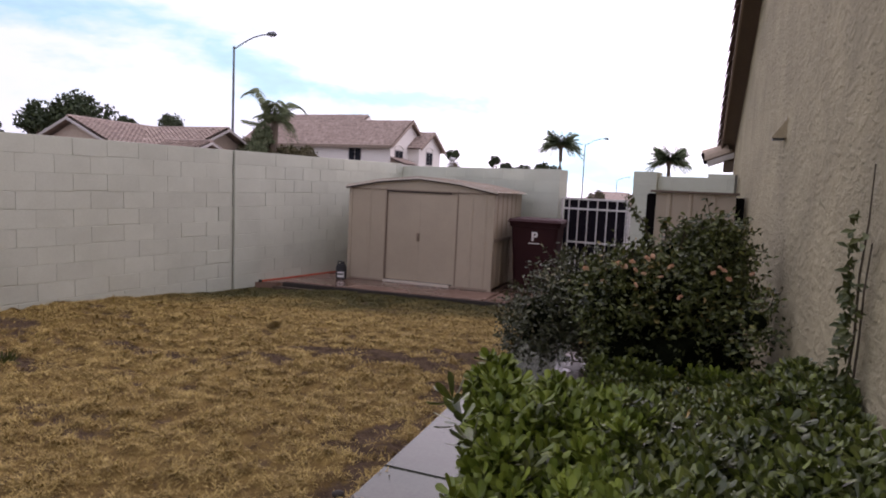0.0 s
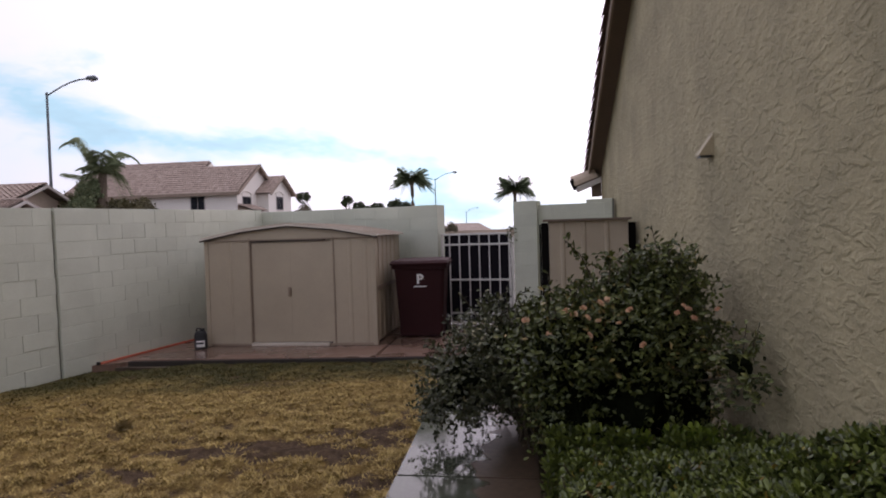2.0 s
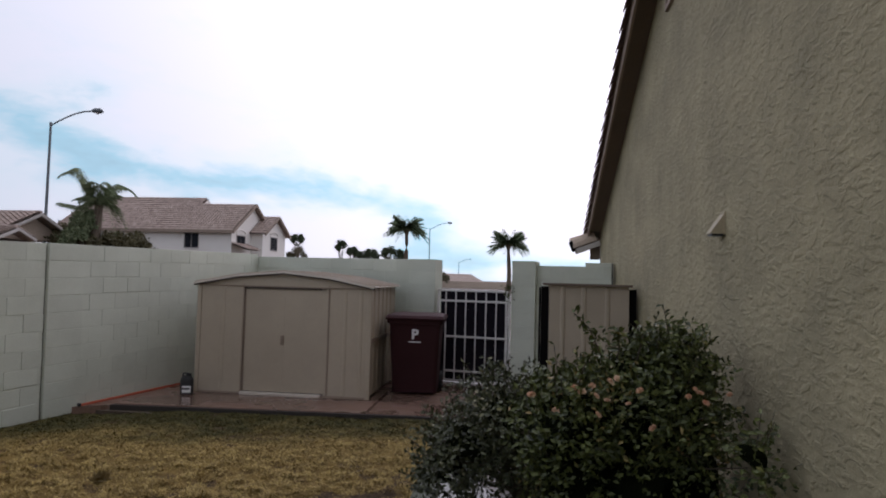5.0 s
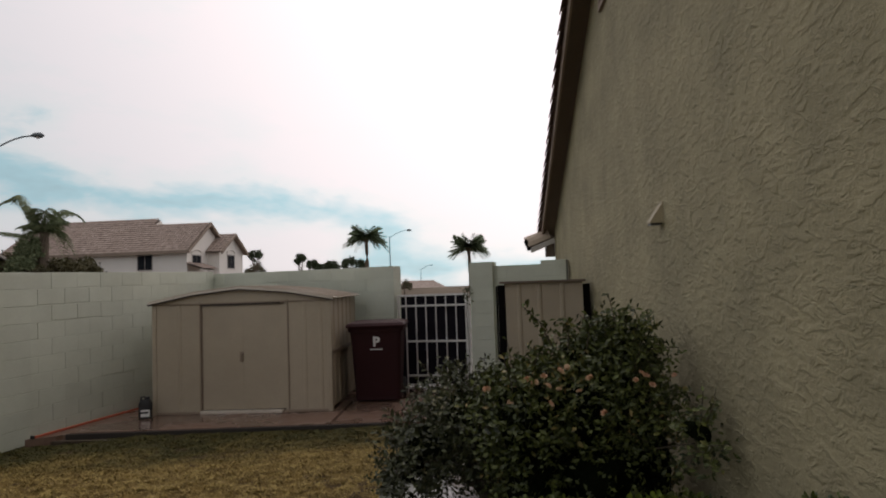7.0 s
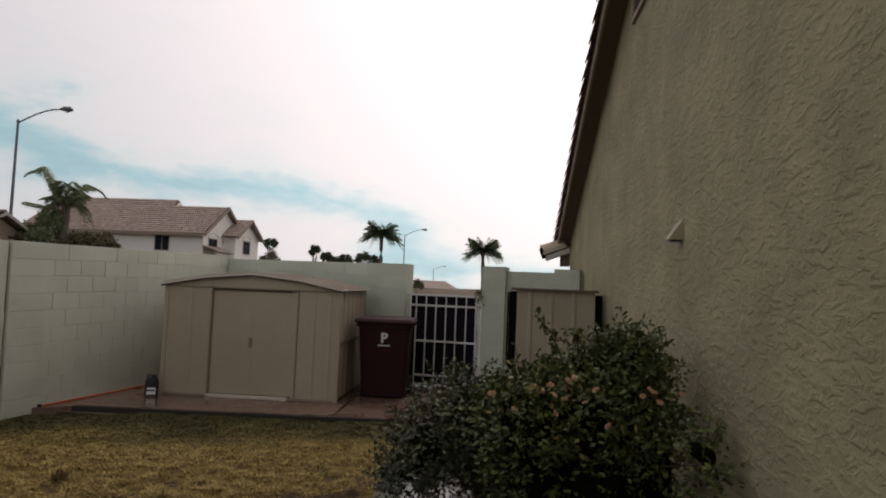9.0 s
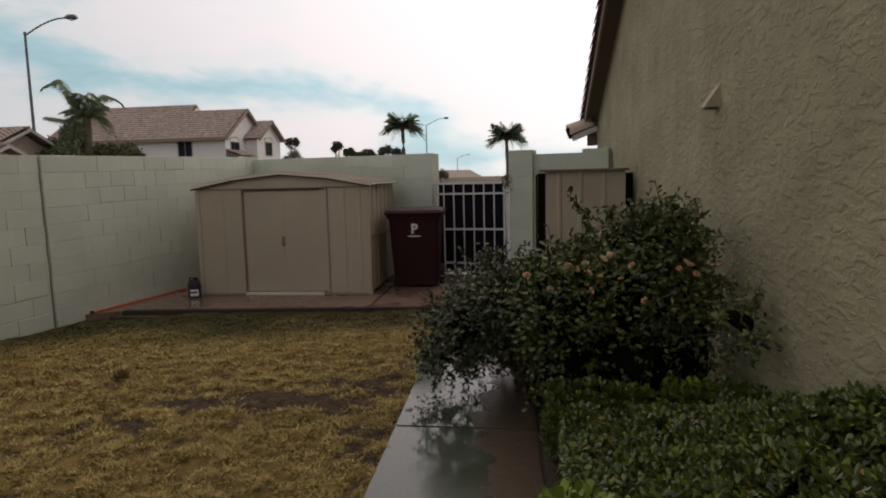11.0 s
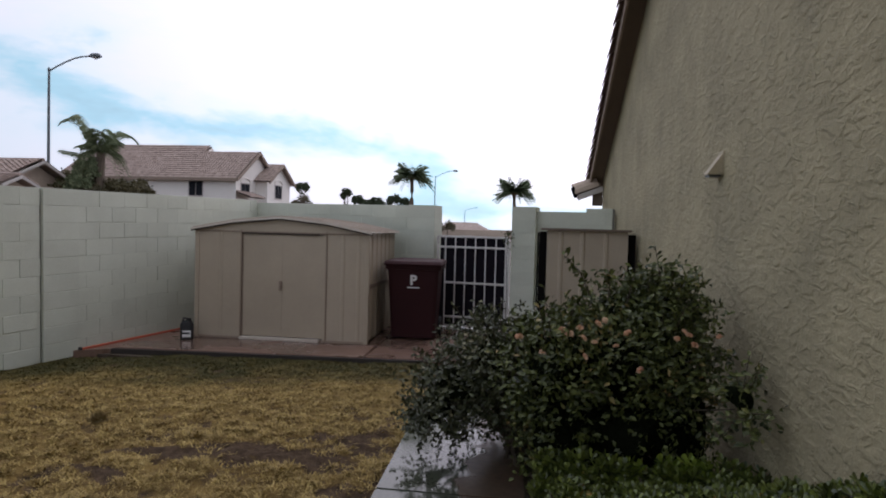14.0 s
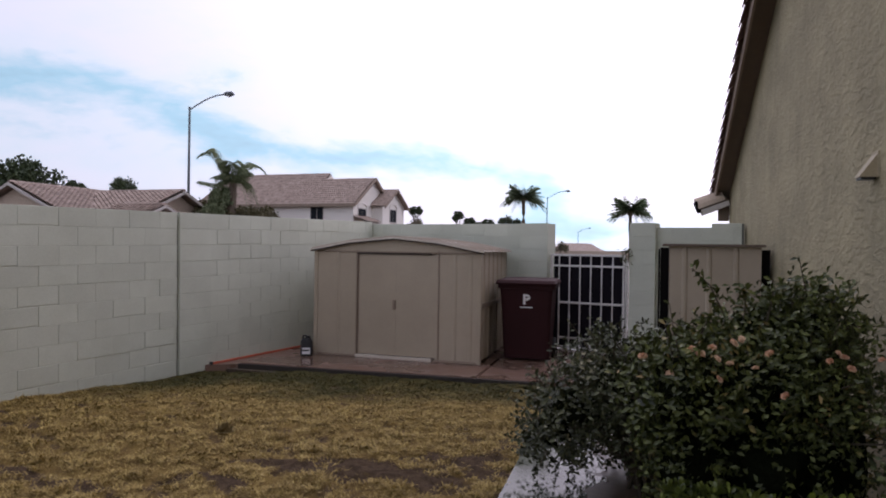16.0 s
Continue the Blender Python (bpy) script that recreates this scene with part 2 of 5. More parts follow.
M = {
    "paint": material("painted_block", (0.575, 0.60, 0.50), 0.85, (0.465, 0.485, 0.395), 1.3, 90, 0.45, stain=0.75, per_piece=0.09, mottle=0.35),
    "mortar": material("painted_mortar", (0.56, 0.58, 0.48), 0.9, None, 1.1, 90, 0.3, stain=0.5, mottle=0.3),
    # near-black colour that stands for shade in gaps and hollows
    "gap_shade": material("gap_shade_black", (0.007, 0.006, 0.006), 0.9, None, 4, 60, 0.1, spec=0.05),
    "dark_joint": material("open_joint", (0.16, 0.16, 0.135), 0.95, None, 4, 60, 0.2),
    "stucco": stucco_material(),
    "shed": material("beige_sheet_steel", (0.43, 0.36, 0.27), 0.55, (0.35, 0.29, 0.215), 1.4, 30, 0.03, stain=0.7, mottle=0.1),
    "shed_trim": material("beige_trim", (0.27, 0.205, 0.155), 0.5, None, 2, 30, 0.03, mottle=0.1),
    # paler second tone stands for sky reflected in the wet steel
    "shed_roof": material("beige_roof_steel", (0.42, 0.34, 0.27), 0.25, (0.52, 0.45, 0.38), 1.2, 30, 0.03, stain=0.8, mottle=0.1),
    # door track colour, used again for the shade line under the verge
    "track_and_shade": material("track_and_shade", (0.055, 0.04, 0.033), 0.7, None, 4, 60, 0.1),
    "sill": material("pale_sill", (0.62, 0.55, 0.47), 0.4, None, 4, 60, 0.1),
    "bin": material("maroon_plastic", (0.036, 0.0095, 0.011), 0.7, (0.028, 0.008, 0.009), 3, 70, 0.08, stain=0.6, mottle=0.2, spec=0.22),
    "rubber": material("black_rubber", (0.02, 0.02, 0.02), 0.7, None, 5, 60, 0.2),
    "white": material("white_print", (0.78, 0.77, 0.76), 0.5, None, 5, 60, 0.05, stain=0.15),
    "gate": material("white_gate_paint", (0.70, 0.68, 0.66), 0.5, (0.5, 0.46, 0.42), 6, 60, 0.1, stain=0.5),
    "mesh": material("dark_gate_screen", (0.012, 0.010, 0.014), 0.9, None, 6, 120, 0.3, spec=0.1),
    "slab": material("wet_concrete_pad", (0.20, 0.12, 0.085), 0.5, (0.12, 0.078, 0.06), 0.9, 45, 0.25, stain=0.9, gloss=0.16),
    # dark tone for the pad's shaded front face, and for the small stone
    "shade_and_stone": material("edge_shade_and_stone", (0.035, 0.028, 0.023), 0.8, None, 3, 50, 0.5),
    "path": path_material(),
    "soil": soil_material("damp_soil", (0.10, 0.07, 0.045), (0.055, 0.042, 0.034), 0.45),
    "lawn": lawn_material(),
    "orange": material("orange_paint", (0.52, 0.11, 0.05), 0.6, (0.3, 0.07, 0.04), 4, 60, 0.2, stain=0.6),
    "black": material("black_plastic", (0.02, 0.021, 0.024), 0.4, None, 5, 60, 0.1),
    "fascia": material("brown_fascia", (0.27, 0.205, 0.155), 0.75, None, 2, 50, 0.3),
    # fascia brown darkened, so the overhang's shade is in the colour
    "soffit": material("soffit_shade_and_trim", (0.16, 0.12, 0.09), 0.85, None, 2, 50, 0.3),
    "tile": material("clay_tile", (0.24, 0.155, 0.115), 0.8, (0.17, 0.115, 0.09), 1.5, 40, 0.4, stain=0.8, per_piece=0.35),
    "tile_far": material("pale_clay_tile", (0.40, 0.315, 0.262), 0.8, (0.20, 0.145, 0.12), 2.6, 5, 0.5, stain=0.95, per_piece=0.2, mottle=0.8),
    "white_wall": material("white_stucco", (0.80, 0.76, 0.70), 0.9, (0.72, 0.68, 0.62), 0.4, 20, 0.2, stain=0.5),
    "tan_wall": material("tan_stucco", (0.50, 0.40, 0.31), 0.9, None, 0.4, 20, 0.2, stain=0.4),
    "stucco_paint": material("tan_metal_paint", (0.37, 0.305, 0.19), 0.6, None, 6, 60, 0.1),
    "glass": material("dark_window_glass", (0.018, 0.02, 0.024), 0.55, None, 0.5, 5, 0.0, spec=0.05),
    "frame": material("window_frame", (0.5, 0.46, 0.42), 0.6, None, 2, 20, 0.05),
    "metal": material("galvanised_steel", (0.12, 0.135, 0.145), 0.5, None, 2, 30, 0.05, metal=0.3),
    "bark": material("palm_bark", (0.16, 0.12, 0.085), 0.95, (0.09, 0.07, 0.05), 2, 20, 0.6, stain=0.8),
    "cane": material("woody_stem", (0.075, 0.058, 0.038), 0.85, None, 8, 60, 0.4),
    "road": material("asphalt", (0.05, 0.05, 0.05), 0.7, None, 0.3, 20, 0.3),
}


# ---- mesh helpers ----
def box(bm, x0, y0, z0, x1, y1, z1, bevel=0.0):
    """A box, its edges bevelled, added to bm."""
    vs = [bm.verts.new((x, y, z)) for z in (z0, z1) for y in (y0, y1) for x in (x0, x1)]
    fs = [bm.faces.new([vs[i] for i in q]) for q in ((0, 2, 3, 1), (4, 5, 7, 6), (0, 1, 5, 4), (2, 6, 7, 3), (0, 4, 6, 2), (1, 3, 7, 5))]
    if bevel:
        edges = {e for f in fs for e in f.edges}
        bmesh.ops.bevel(bm, geom=list(edges), offset=bevel, segments=1, affect="EDGES", profile=0.5)
    return bm


def boxes(*rows, bevel=0.0):
    bm = bmesh.new()
    for r in rows:
        box(bm, *r, bevel=bevel)
    return bm


def prism(bm, outline, x0, x1, axis="x"):
    """Extrudes an outline of two coordinates from x0 to x1 along an axis."""
    def at(p, s):
        return {"x": (s, p[0], p[1]), "y": (p[0], s, p[1]), "z": (p[0], p[1], s)}[axis]
    a = [bm.verts.new(at(p, x0)) for p in outline]
    c = [bm.verts.new(at(p, x1)) for p in outline]
    n = len(outline)
    bm.faces.new(a)
    bm.faces.new(c[::-1])
    for i in range(n):
        bm.faces.new((a[i], c[i], c[(i + 1) % n], a[(i + 1) % n]))
    bmesh.ops.recalc_face_normals(bm, faces=bm.faces)
    return bm


def tube(bm, points, radii, sides=8):
    """A tapered tube through points."""
    rings = []
    for i, p in enumerate(points):
        p = Vector(p)
        d = Vector(points[min(i + 1, len(points) - 1)]) - Vector(points[max(i - 1, 0)])
        q = d.to_track_quat("Z", "Y")
        r = radii[i] if isinstance(radii, (list, tuple)) else radii
        rings.append([bm.verts.new(p + q @ Vector((r * math.cos(a), r * math.sin(a), 0))) for a in (2 * math.pi * k / sides for k in range(sides))])
    for a, c in zip(rings, rings[1:]):
        for k in range(sides):
            bm.faces.new((a[k], a[(k + 1) % sides], c[(k + 1) % sides], c[k]))
    bm.faces.new(rings[0][::-1])
    bm.faces.new(rings[-1])
    return bm


def mesh_of(name, bm, mat, smooth=False):
    me = bpy.data.meshes.new(name)
    bm.to_mesh(me)
    bm.free()
    me.materials.append(mat)
    if smooth:
        me.polygons.foreach_set("use_smooth", [True] * len(me.polygons))
    return me


def part(name, bm, mat, parent=None, label="", at=None, smooth=False):
    """Links a bmesh as one mesh object under a thing or a part."""
    ob = new(name, mesh_of(name, bm, mat, smooth) if isinstance(bm, bmesh.types.BMesh) else bm)
    ob.parent = parent
    if at is not None:
        ob.matrix_basis = at
    return tagged(ob, label)


def thing(name, at, label, category, group="", kind=""):
    ob = new(name)
    ob.matrix_basis = at
    return tagged(ob, label, category, group, kind)


def soup(name, verts, faces, mat, parent=None, label="", kind=""):
    me = bpy.data.meshes.new(name)
    me.from_pydata(verts, [], faces)
    me.materials.append(mat)
    ob = new(name, me)
    ob.parent = parent
    return tagged(ob, label, kind=kind)


# ---- ground, lawn, path and pad ----
GROUND, YARD = -0.02, -0.22
bm = bmesh.new()
gx, gy = (-900, -7.9, 0.6, 900), (-900, -7.9, 8.35, 900)
outer = [[bm.verts.new((x, y, GROUND)) for x in gx] for y in gy]
for b in range(3):
    for a in range(3):
        if (a, b) != (1, 1):
            bm.faces.new((outer[b][a], outer[b][a + 1], outer[b + 1][a + 1], outer[b + 1][a]))
rim = [outer[1][1], outer[1][2], outer[2][2], outer[2][1]]
sunk = [bm.verts.new((v.co.x, v.co.y, YARD)) for v in rim]
bm.faces.new(sunk)
for k in range(4):
    bm.faces.new((rim[k], rim[(k + 1) % 4], sunk[(k + 1) % 4], sunk[k]))
tagged(part("ground", bm, M["soil"]), "damp brown earth running out to the horizon", "ground", kind="structure")


def path_left(y):
    return -1.335 - 0.036 * (y - 2.9)


def wall_left(y):
    """The yard side of the boundary wall."""
    return -6.10 + (y - 7.8) * 0.161


def pad_front(x):
    return 8.46 + (x + 5.62) * 0.085


def bare(x, y):
    """How bare the lawn is at a place, 0 to 1."""
    u = x + 0.45 * noise.noise((x * 1.6, y * 1.6, 21)) + 0.16 * noise.noise((x * 5, y * 5, 22))
    w = y + 0.30 * noise.noise((x * 1.6, y * 1.6, 31)) + 0.12 * noise.noise((x * 5, y * 5, 32))
    v = noise.noise((x * 0.8 + 4, y * 1.7, 1.5)) * 0.55 + noise.noise((x * 2.6, y * 3.4, 7)) * 0.72 + noise.noise((x * 7, y * 9, 2)) * 0.5
    for cx, cy, rx, ry, k in ((-2.40, 5.55, 0.60, 0.19, 1.2), (-3.05, 5.32, 0.52, 0.15, 1.1), (-3.36, 4.96, 0.40, 0.09, 1.0), (-1.9, 5.85, 0.45, 0.22, 0.8), (-5.0, 3.75, 0.7, 0.25, 0.8), (-5.9, 4.3, 0.8, 0.40, 0.8), (-4.3, 4.5, 0.6, 0.13, 0.6), (-1.5, 4.6, 0.20, 2.4, 0.75), (-3.2, 3.9, 0.5, 0.10, 0.4), (-4.9, 4.9, 0.4, 0.12, 0.4)):
        d = ((u - cx) / rx) ** 2 + ((w - cy) / ry) ** 2
        v += k * max(0.0, 1.25 - d)
    return v


def clod(x, y):
    """Lumps of matted turf, lower where the grass lies smooth towards the pad."""
    return (noise.noise((x * 5.0, y * 6.5, 51)) + 0.6 * noise.noise((x * 11, y * 13, 52)) + 0.3 * noise.noise((x * 26, y * 28, 53))) * (1.0 if y < 5.8 else max(0.25, 1.0 - (y - 5.8) * 0.7))


def lawn_z(x, y):
    bank = max(-0.09, min(0.08, 0.05 - 0.05 * (y - 6.0))) * max(0.0, min(1.0, (-4.7 - x) / 1.1))
    return noise.noise((x * 1.3, y * 1.3, 0)) * 0.022 + 0.036 * clod(x, y) + bank


bm = bmesh.new()
cols = 190
steps = [-8 + 0.5 * k for k in range(19)] + [1.5 + 0.033 * k for k in range(246)]
grid = []
for y in steps:
    line = []
    for i in range(cols + 1):
        x0, x1 = wall_left(y) - 0.05, path_left(y) + 0.01
        x = x0 + (x1 - x0) * i / cols
        line.append(bm.verts.new((x, y, lawn_z(x, y) - 0.02 * max(0.0, 1 - (x1 - x) / 0.08))))
    grid.append(line)
for a, c in zip(grid, grid[1:]):
    for i in range(cols):
        bm.faces.new((a[i], a[i + 1], c[i + 1], c[i]))
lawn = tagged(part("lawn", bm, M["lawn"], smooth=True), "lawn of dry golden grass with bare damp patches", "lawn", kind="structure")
worn = lawn.data.attributes.new("bare", "FLOAT", "POINT")
for v, slot in zip(lawn.data.vertices, worn.data):
    slot.value = bare(v.co.x, v.co.y) - 0.70 * clod(v.co.x, v.co.y)


# Blades in small leaning tufts; straw, greener towards the pad.
def grass_material():
    m = bpy.data.materials.new("dry_grass_blades")
    m.use_nodes = True
    nt = m.node_tree
    b = nt.nodes["Principled BSDF"]
    g = nt.nodes.new("ShaderNodeNewGeometry")
    sep = nt.nodes.new("ShaderNodeSeparateXYZ")
    nt.links.new(g.outputs["Position"], sep.inputs[0])
    patch = noise_tex(nt, g.outputs["Position"], 1.1, 4, 0.6)
    tuft = noise_tex(nt, g.outputs["Position"], 8.5, 4, 0.65)
    own = math_node(nt, "ADD", math_node(nt, "MULTIPLY", g.outputs["Random Per Island"], 0.5), math_node(nt, "MULTIPLY", math_node(nt, "SUBTRACT", tuft, 0.32), 1.35), True)
    straw = ramp(nt, own, [(0.0, (0.13, 0.083, 0.026)), (0.35, (0.265, 0.184, 0.055)), (0.75, (0.43, 0.315, 0.10)), (1.0, (0.58, 0.45, 0.18))])
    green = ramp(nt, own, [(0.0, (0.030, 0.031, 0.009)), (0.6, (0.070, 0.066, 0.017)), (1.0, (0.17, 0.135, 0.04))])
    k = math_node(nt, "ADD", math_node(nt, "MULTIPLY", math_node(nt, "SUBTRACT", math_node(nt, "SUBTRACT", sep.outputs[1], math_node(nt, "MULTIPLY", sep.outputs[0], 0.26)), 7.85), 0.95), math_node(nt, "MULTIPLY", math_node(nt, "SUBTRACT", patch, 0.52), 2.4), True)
    nt.links.new(mix(nt, k, straw, green), b.inputs["Base Color"])
    b.inputs["Roughness"].default_value = 0.7
    b.inputs["Specular IOR Level"].default_value = 0.25
    return m


M["grass"] = grass_material()
rng = np.random.default_rng(7)
verts, faces = [], []


def blade(x, y, z, length, lean, turn, width):
    dx, dy = math.cos(turn), math.sin(turn)
    px, py = -dy * width / 2, dx * width / 2
    n = len(verts)
    mid, tipx, up = length * 0.5, length * math.sin(lean), length * math.cos(lean)
    verts.extend(((x - px, y - py, z), (x + px, y + py, z), (x + dx * tipx * 0.4 + px * 0.8, y + dy * tipx * 0.4 + py * 0.8, z + up * 0.65),
                  (x + dx * tipx * 0.4 - px * 0.8, y + dy * tipx * 0.4 - py * 0.8, z + up * 0.65), (x + dx * tipx, y + dy * tipx, z + up)))
    faces.extend(((n, n + 1, n + 2, n + 3), (n + 3, n + 2, n + 4)))


TUFTS = 78000
for _ in range(TUFTS):
    y = 2.2 + 6.9 * rng.random() ** 1.25
    x0, x1 = wall_left(y) + 0.02, path_left(y) + 0.03
    x = x0 + (x1 - x0) * rng.random()
    if y > pad_front(x) - 0.07 or bare(x, y) > 0.40 + 0.75 * rng.random():
        continue
    z = lawn_z(x, y) - 0.004
    comb = noise.noise((x * 4, y * 4, 9)) * 8
    tuft = clod(x, y)
    if tuft < -0.10 and rng.random() < 0.9:
        continue
    tall = 0.5 + 0.95 * max(0, tuft + 0.3)
    for _ in range(4):
        blade(x + rng.normal(0, 0.02), y + rng.normal(0, 0.02), z, tall * rng.uniform(0.022, 0.052), rng.uniform(0.85, 1.5), comb + rng.normal(0, 1.7), rng.uniform(0.004, 0.009) * (0.6 + y / 8))
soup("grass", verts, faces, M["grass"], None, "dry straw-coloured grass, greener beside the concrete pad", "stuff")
bpy.data.objects["grass"]["category"] = "grass"

# soil bed between the path and the house
bm = bmesh.new()
grid = []
for j in range(81):
    y = -8 + j * 0.24
    grid.append([bm.verts.new((path_left(y) + 0.9 + (0.76 - path_left(y) - 0.9) * i / 8, y, 0.012 + 0.03 * noise.noise((i * 0.6, y * 3, 2)))) for i in range(9)])
for a, c in zip(grid, grid[1:]):
    for i in range(8):
        bm.faces.new((a[i], a[i + 1], c[i + 1], c[i]))
tagged(part("planting_bed", bm, M["soil"], smooth=True), "dark damp soil bed along the house wall", "soil", kind="structure")

# concrete path, one panel for each joint
path = thing("path", pose(0, 0, 0), "narrow wet concrete garden path with tooled joints", "path", kind="structure")
CUTS = [-1.63, 0.03, 1.69, 3.35, 5.01, 6.67, 8.72]
for a, c in zip(CUTS, CUTS[1:]):
    bm = bmesh.new()
    prism(bm, [(path_left(a + 0.006), a + 0.006), (path_left(a) + 0.92, a + 0.006), (path_left(c) + 0.92, c - 0.006), (path_left(c), c - 0.006)], -0.08, 0.035, "z")
    bmesh.ops.bevel(bm, geom=[e for e in bm.edges if all(v.co.z > 0 for v in e.verts)], offset=0.008, segments=2, affect="EDGES")
    part("path_panel", bm, M["path"], path)

# concrete pad under the shed
pad = thing("concrete_pad", pose(0, 0, 0), "wet brown concrete pad beside the block walls", "pad", kind="structure")
bm = bmesh.new()
prism(bm, [(-5.66, pad_front(-5.66)), (-2.53, pad_front(-2.53)), (-2.62, 11.5), (-5.35, 11.95)], -0.1, 0.05, "z")
bmesh.ops.bevel(bm, geom=[e for e in bm.edges if all(v.co.z > 0 for v in e.verts)], offset=0.01, segments=2, affect="EDGES")
part("pad_panel", bm, M["slab"], pad)
bm = bmesh.new()
prism(bm, [(-2.515, pad_front(-2.515)), (-0.8, pad_front(-0.8)), (-0.55, 11.4), (-2.605, 11.5)], -0.1, 0.046, "z")
bmesh.ops.bevel(bm, geom=[e for e in bm.edges if all(v.co.z > 0 for v in e.verts)], offset=0.01, segments=2, affect="EDGES")
part("pad_panel", bm, M["slab"], pad)
bm = bmesh.new()
prism(bm, [(-6.03, 8.2), (-5.67, 8.44), (-5.365, 11.95), (-5.46, 11.95)], -0.1, 0.035, "z")
part("pad_strip", bm, M["slab"], pad)
# dark strip added before the pad to stand for its shaded face
bm = bmesh.new()
prism(bm, [(-5.66, pad_front(-5.66) - 0.05), (-1.72, pad_front(-1.72) - 0.05), (-1.72, pad_front(-1.72) - 0.008), (-5.66, pad_front(-5.66) - 0.008)], -0.1, 0.043, "z")
part("pad_edge_shade", bm, M["shade_and_stone"], pad, "dark strip standing for the shaded front face of the pad")


# ---- block walls ----
BLOCK_W, BLOCK_H = 0.4064, 0.2032


def block_mesh(w, h, d, name):
    bm = boxes((0.0008, 0, 0.0016, w - 0.0008, d, h - 0.0016), bevel=0.002)
    return mesh_of(name, bm, M["paint"])


BLOCK = block_mesh(BLOCK_W, BLOCK_H, 0.05, "block")
GAPPED = mesh_of("block", boxes((0.0012, 0, 0.011, BLOCK_W - 0.0012, 0.05, BLOCK_H - 0.0012), bevel=0.004), M["paint"])
HALF = block_mesh(BLOCK_W / 2, BLOCK_H, 0.05, "half_block")


def block_wall(name, origin, angle, length, courses, base, label, pieces=None, shift=0, climb=0.0):
    """A wall whose yard face lies in local y=0, running along local x; blocks proud of the core by a thin joint."""
    at = pose(*origin, 0, -climb, angle)
    wall = thing(name, at, label, "wall", kind="structure")
    top = base + courses * BLOCK_H
    part("wall_core", boxes((0, 0.003, -0.3, length, 0.19, top - 0.004)), M["mortar"], wall)
    lo, hi = pieces or (0, length)
    for c in range(courses):
        x = -BLOCK_W / 2 * ((c + shift) % 2)
        while x < length - 0.05:
            a, z = max(x, 0), base + c * BLOCK_H
            w = min(x + BLOCK_W, length) - a
            if lo <= a <= hi and w > 0.06:
                me = (GAPPED if noise.noise((a * 2.3, z * 4.1, 3.7)) > 0.28 else BLOCK) if w > 0.40 else HALF if abs(w - BLOCK_W / 2) < 0.01 else block_mesh(w, BLOCK_H, 0.05, "cut_block")
                part("block", me, None, wall, at=pose(a, noise.noise((a * 3, z * 5, angle)) * 0.005 - 0.003, z, 0.9 * noise.noise((a * 4.3, z * 3.7, 8)), 0.35 * noise.noise((a * 2.9, z * 6.1, 4)), 0.7 * noise.noise((a * 5.1, z * 4.9, 2))))
            x += BLOCK_W
    return wall, at


LEFT = math.degrees(math.atan2(1, 0.161))
d = Vector((0.161, 1, 0)).normalized()
corner = Vector((wall_left(12.0), 12.0, 0))
joint = Vector((wall_left(7.80), 7.80, 0))
CLIMB = 0.8
near_start = joint - d * 15.5 - Vector((0, 0, 15.5 * math.tan(radians(CLIMB))))
west, _ = block_wall("wall_west", tuple(near_start), LEFT, 15.49, 10, -0.044, "cream painted concrete block boundary wall", pieces=(10.5, 15.5), climb=CLIMB)
tail_len = (corner - joint).length
west_far, _ = block_wall("wall_west_far", tuple(joint + d * 0.016), LEFT, tail_len, 10, -0.042, "cream painted block wall panel beyond an open joint", shift=1, climb=CLIMB)
part("joint_filler", boxes((-0.016, 0.02, -0.3, 0.0, 0.16, 1.96)), M["dark_joint"], west_far, "dark open control joint")
for c in range(10):
    z = -0.042 + c * BLOCK_H
    part("pilaster_block", boxes((0.004, -0.016, z + 0.001, 0.50, 0.02, z + BLOCK_H - 0.001), bevel=0.004), M["paint"], west_far, at=pose(0, 0.003 * noise.noise((c * 1.7, 3, 1)), 0))

REAR = -9.0
rear_dir = Vector((math.cos(radians(REAR)), math.sin(radians(REAR)), 0))
rear_left = Vector((-5.42, 12.02, 0))


def rear_at(x):
    """The distance along the rear wall at which it passes x."""
    return (x + 5.42) / rear_dir.x


rear, rear_m = block_wall("wall_north", tuple(rear_left), REAR, rear_at(-2.541), 10, -0.022, "cream painted block wall behind the metal shed")
side, _ = block_wall("wall_north_side", tuple(rear_left + rear_dir * rear_at(-0.48)), REAR, rear_at(0.64) - rear_at(-0.48), 10, -0.082, "cream painted block wall stub beside the house")
part("end_joint", boxes((1.134, 0.01, 0.0, 1.158, 0.12, 2.0)), M["dark_joint"], side, "dark narrow gap strip at the wall end")
part("raised_end", boxes((0.745, 0.0, 1.945, 1.132, 0.19, 2.006), bevel=0.006), M["paint"], side)
for x0, x1, label in ((-2.541, -2.094, "cream painted block gate pier beside the shed"), (-0.847, -0.48, "cream painted block gate pier beside the locker")):
    pier = thing("gate_pier", pose(*(rear_left + rear_dir * rear_at(x0)), 0, 0, REAR), label, "pier", "gate piers", "structure")
    w = rear_at(x1) - rear_at(x0)
    part("pier_core", boxes((0.012, -0.10, -0.2, w - 0.012, 0.28, 2.01)), M["mortar"], pier)
    for c in range(10):
        z = -0.018 + c * BLOCK_H
        part("block", boxes((0, -0.112, z + 0.001, w, 0.29, z + BLOCK_H - 0.001), bevel=0.002), M["paint"], pier)
part("corner_post", boxes((0.0, -0.03, -0.2, 0.03, 0.15, 2.0), bevel=0.005), M["paint"], rear, at=pose(-0.03, -0.04, 0))
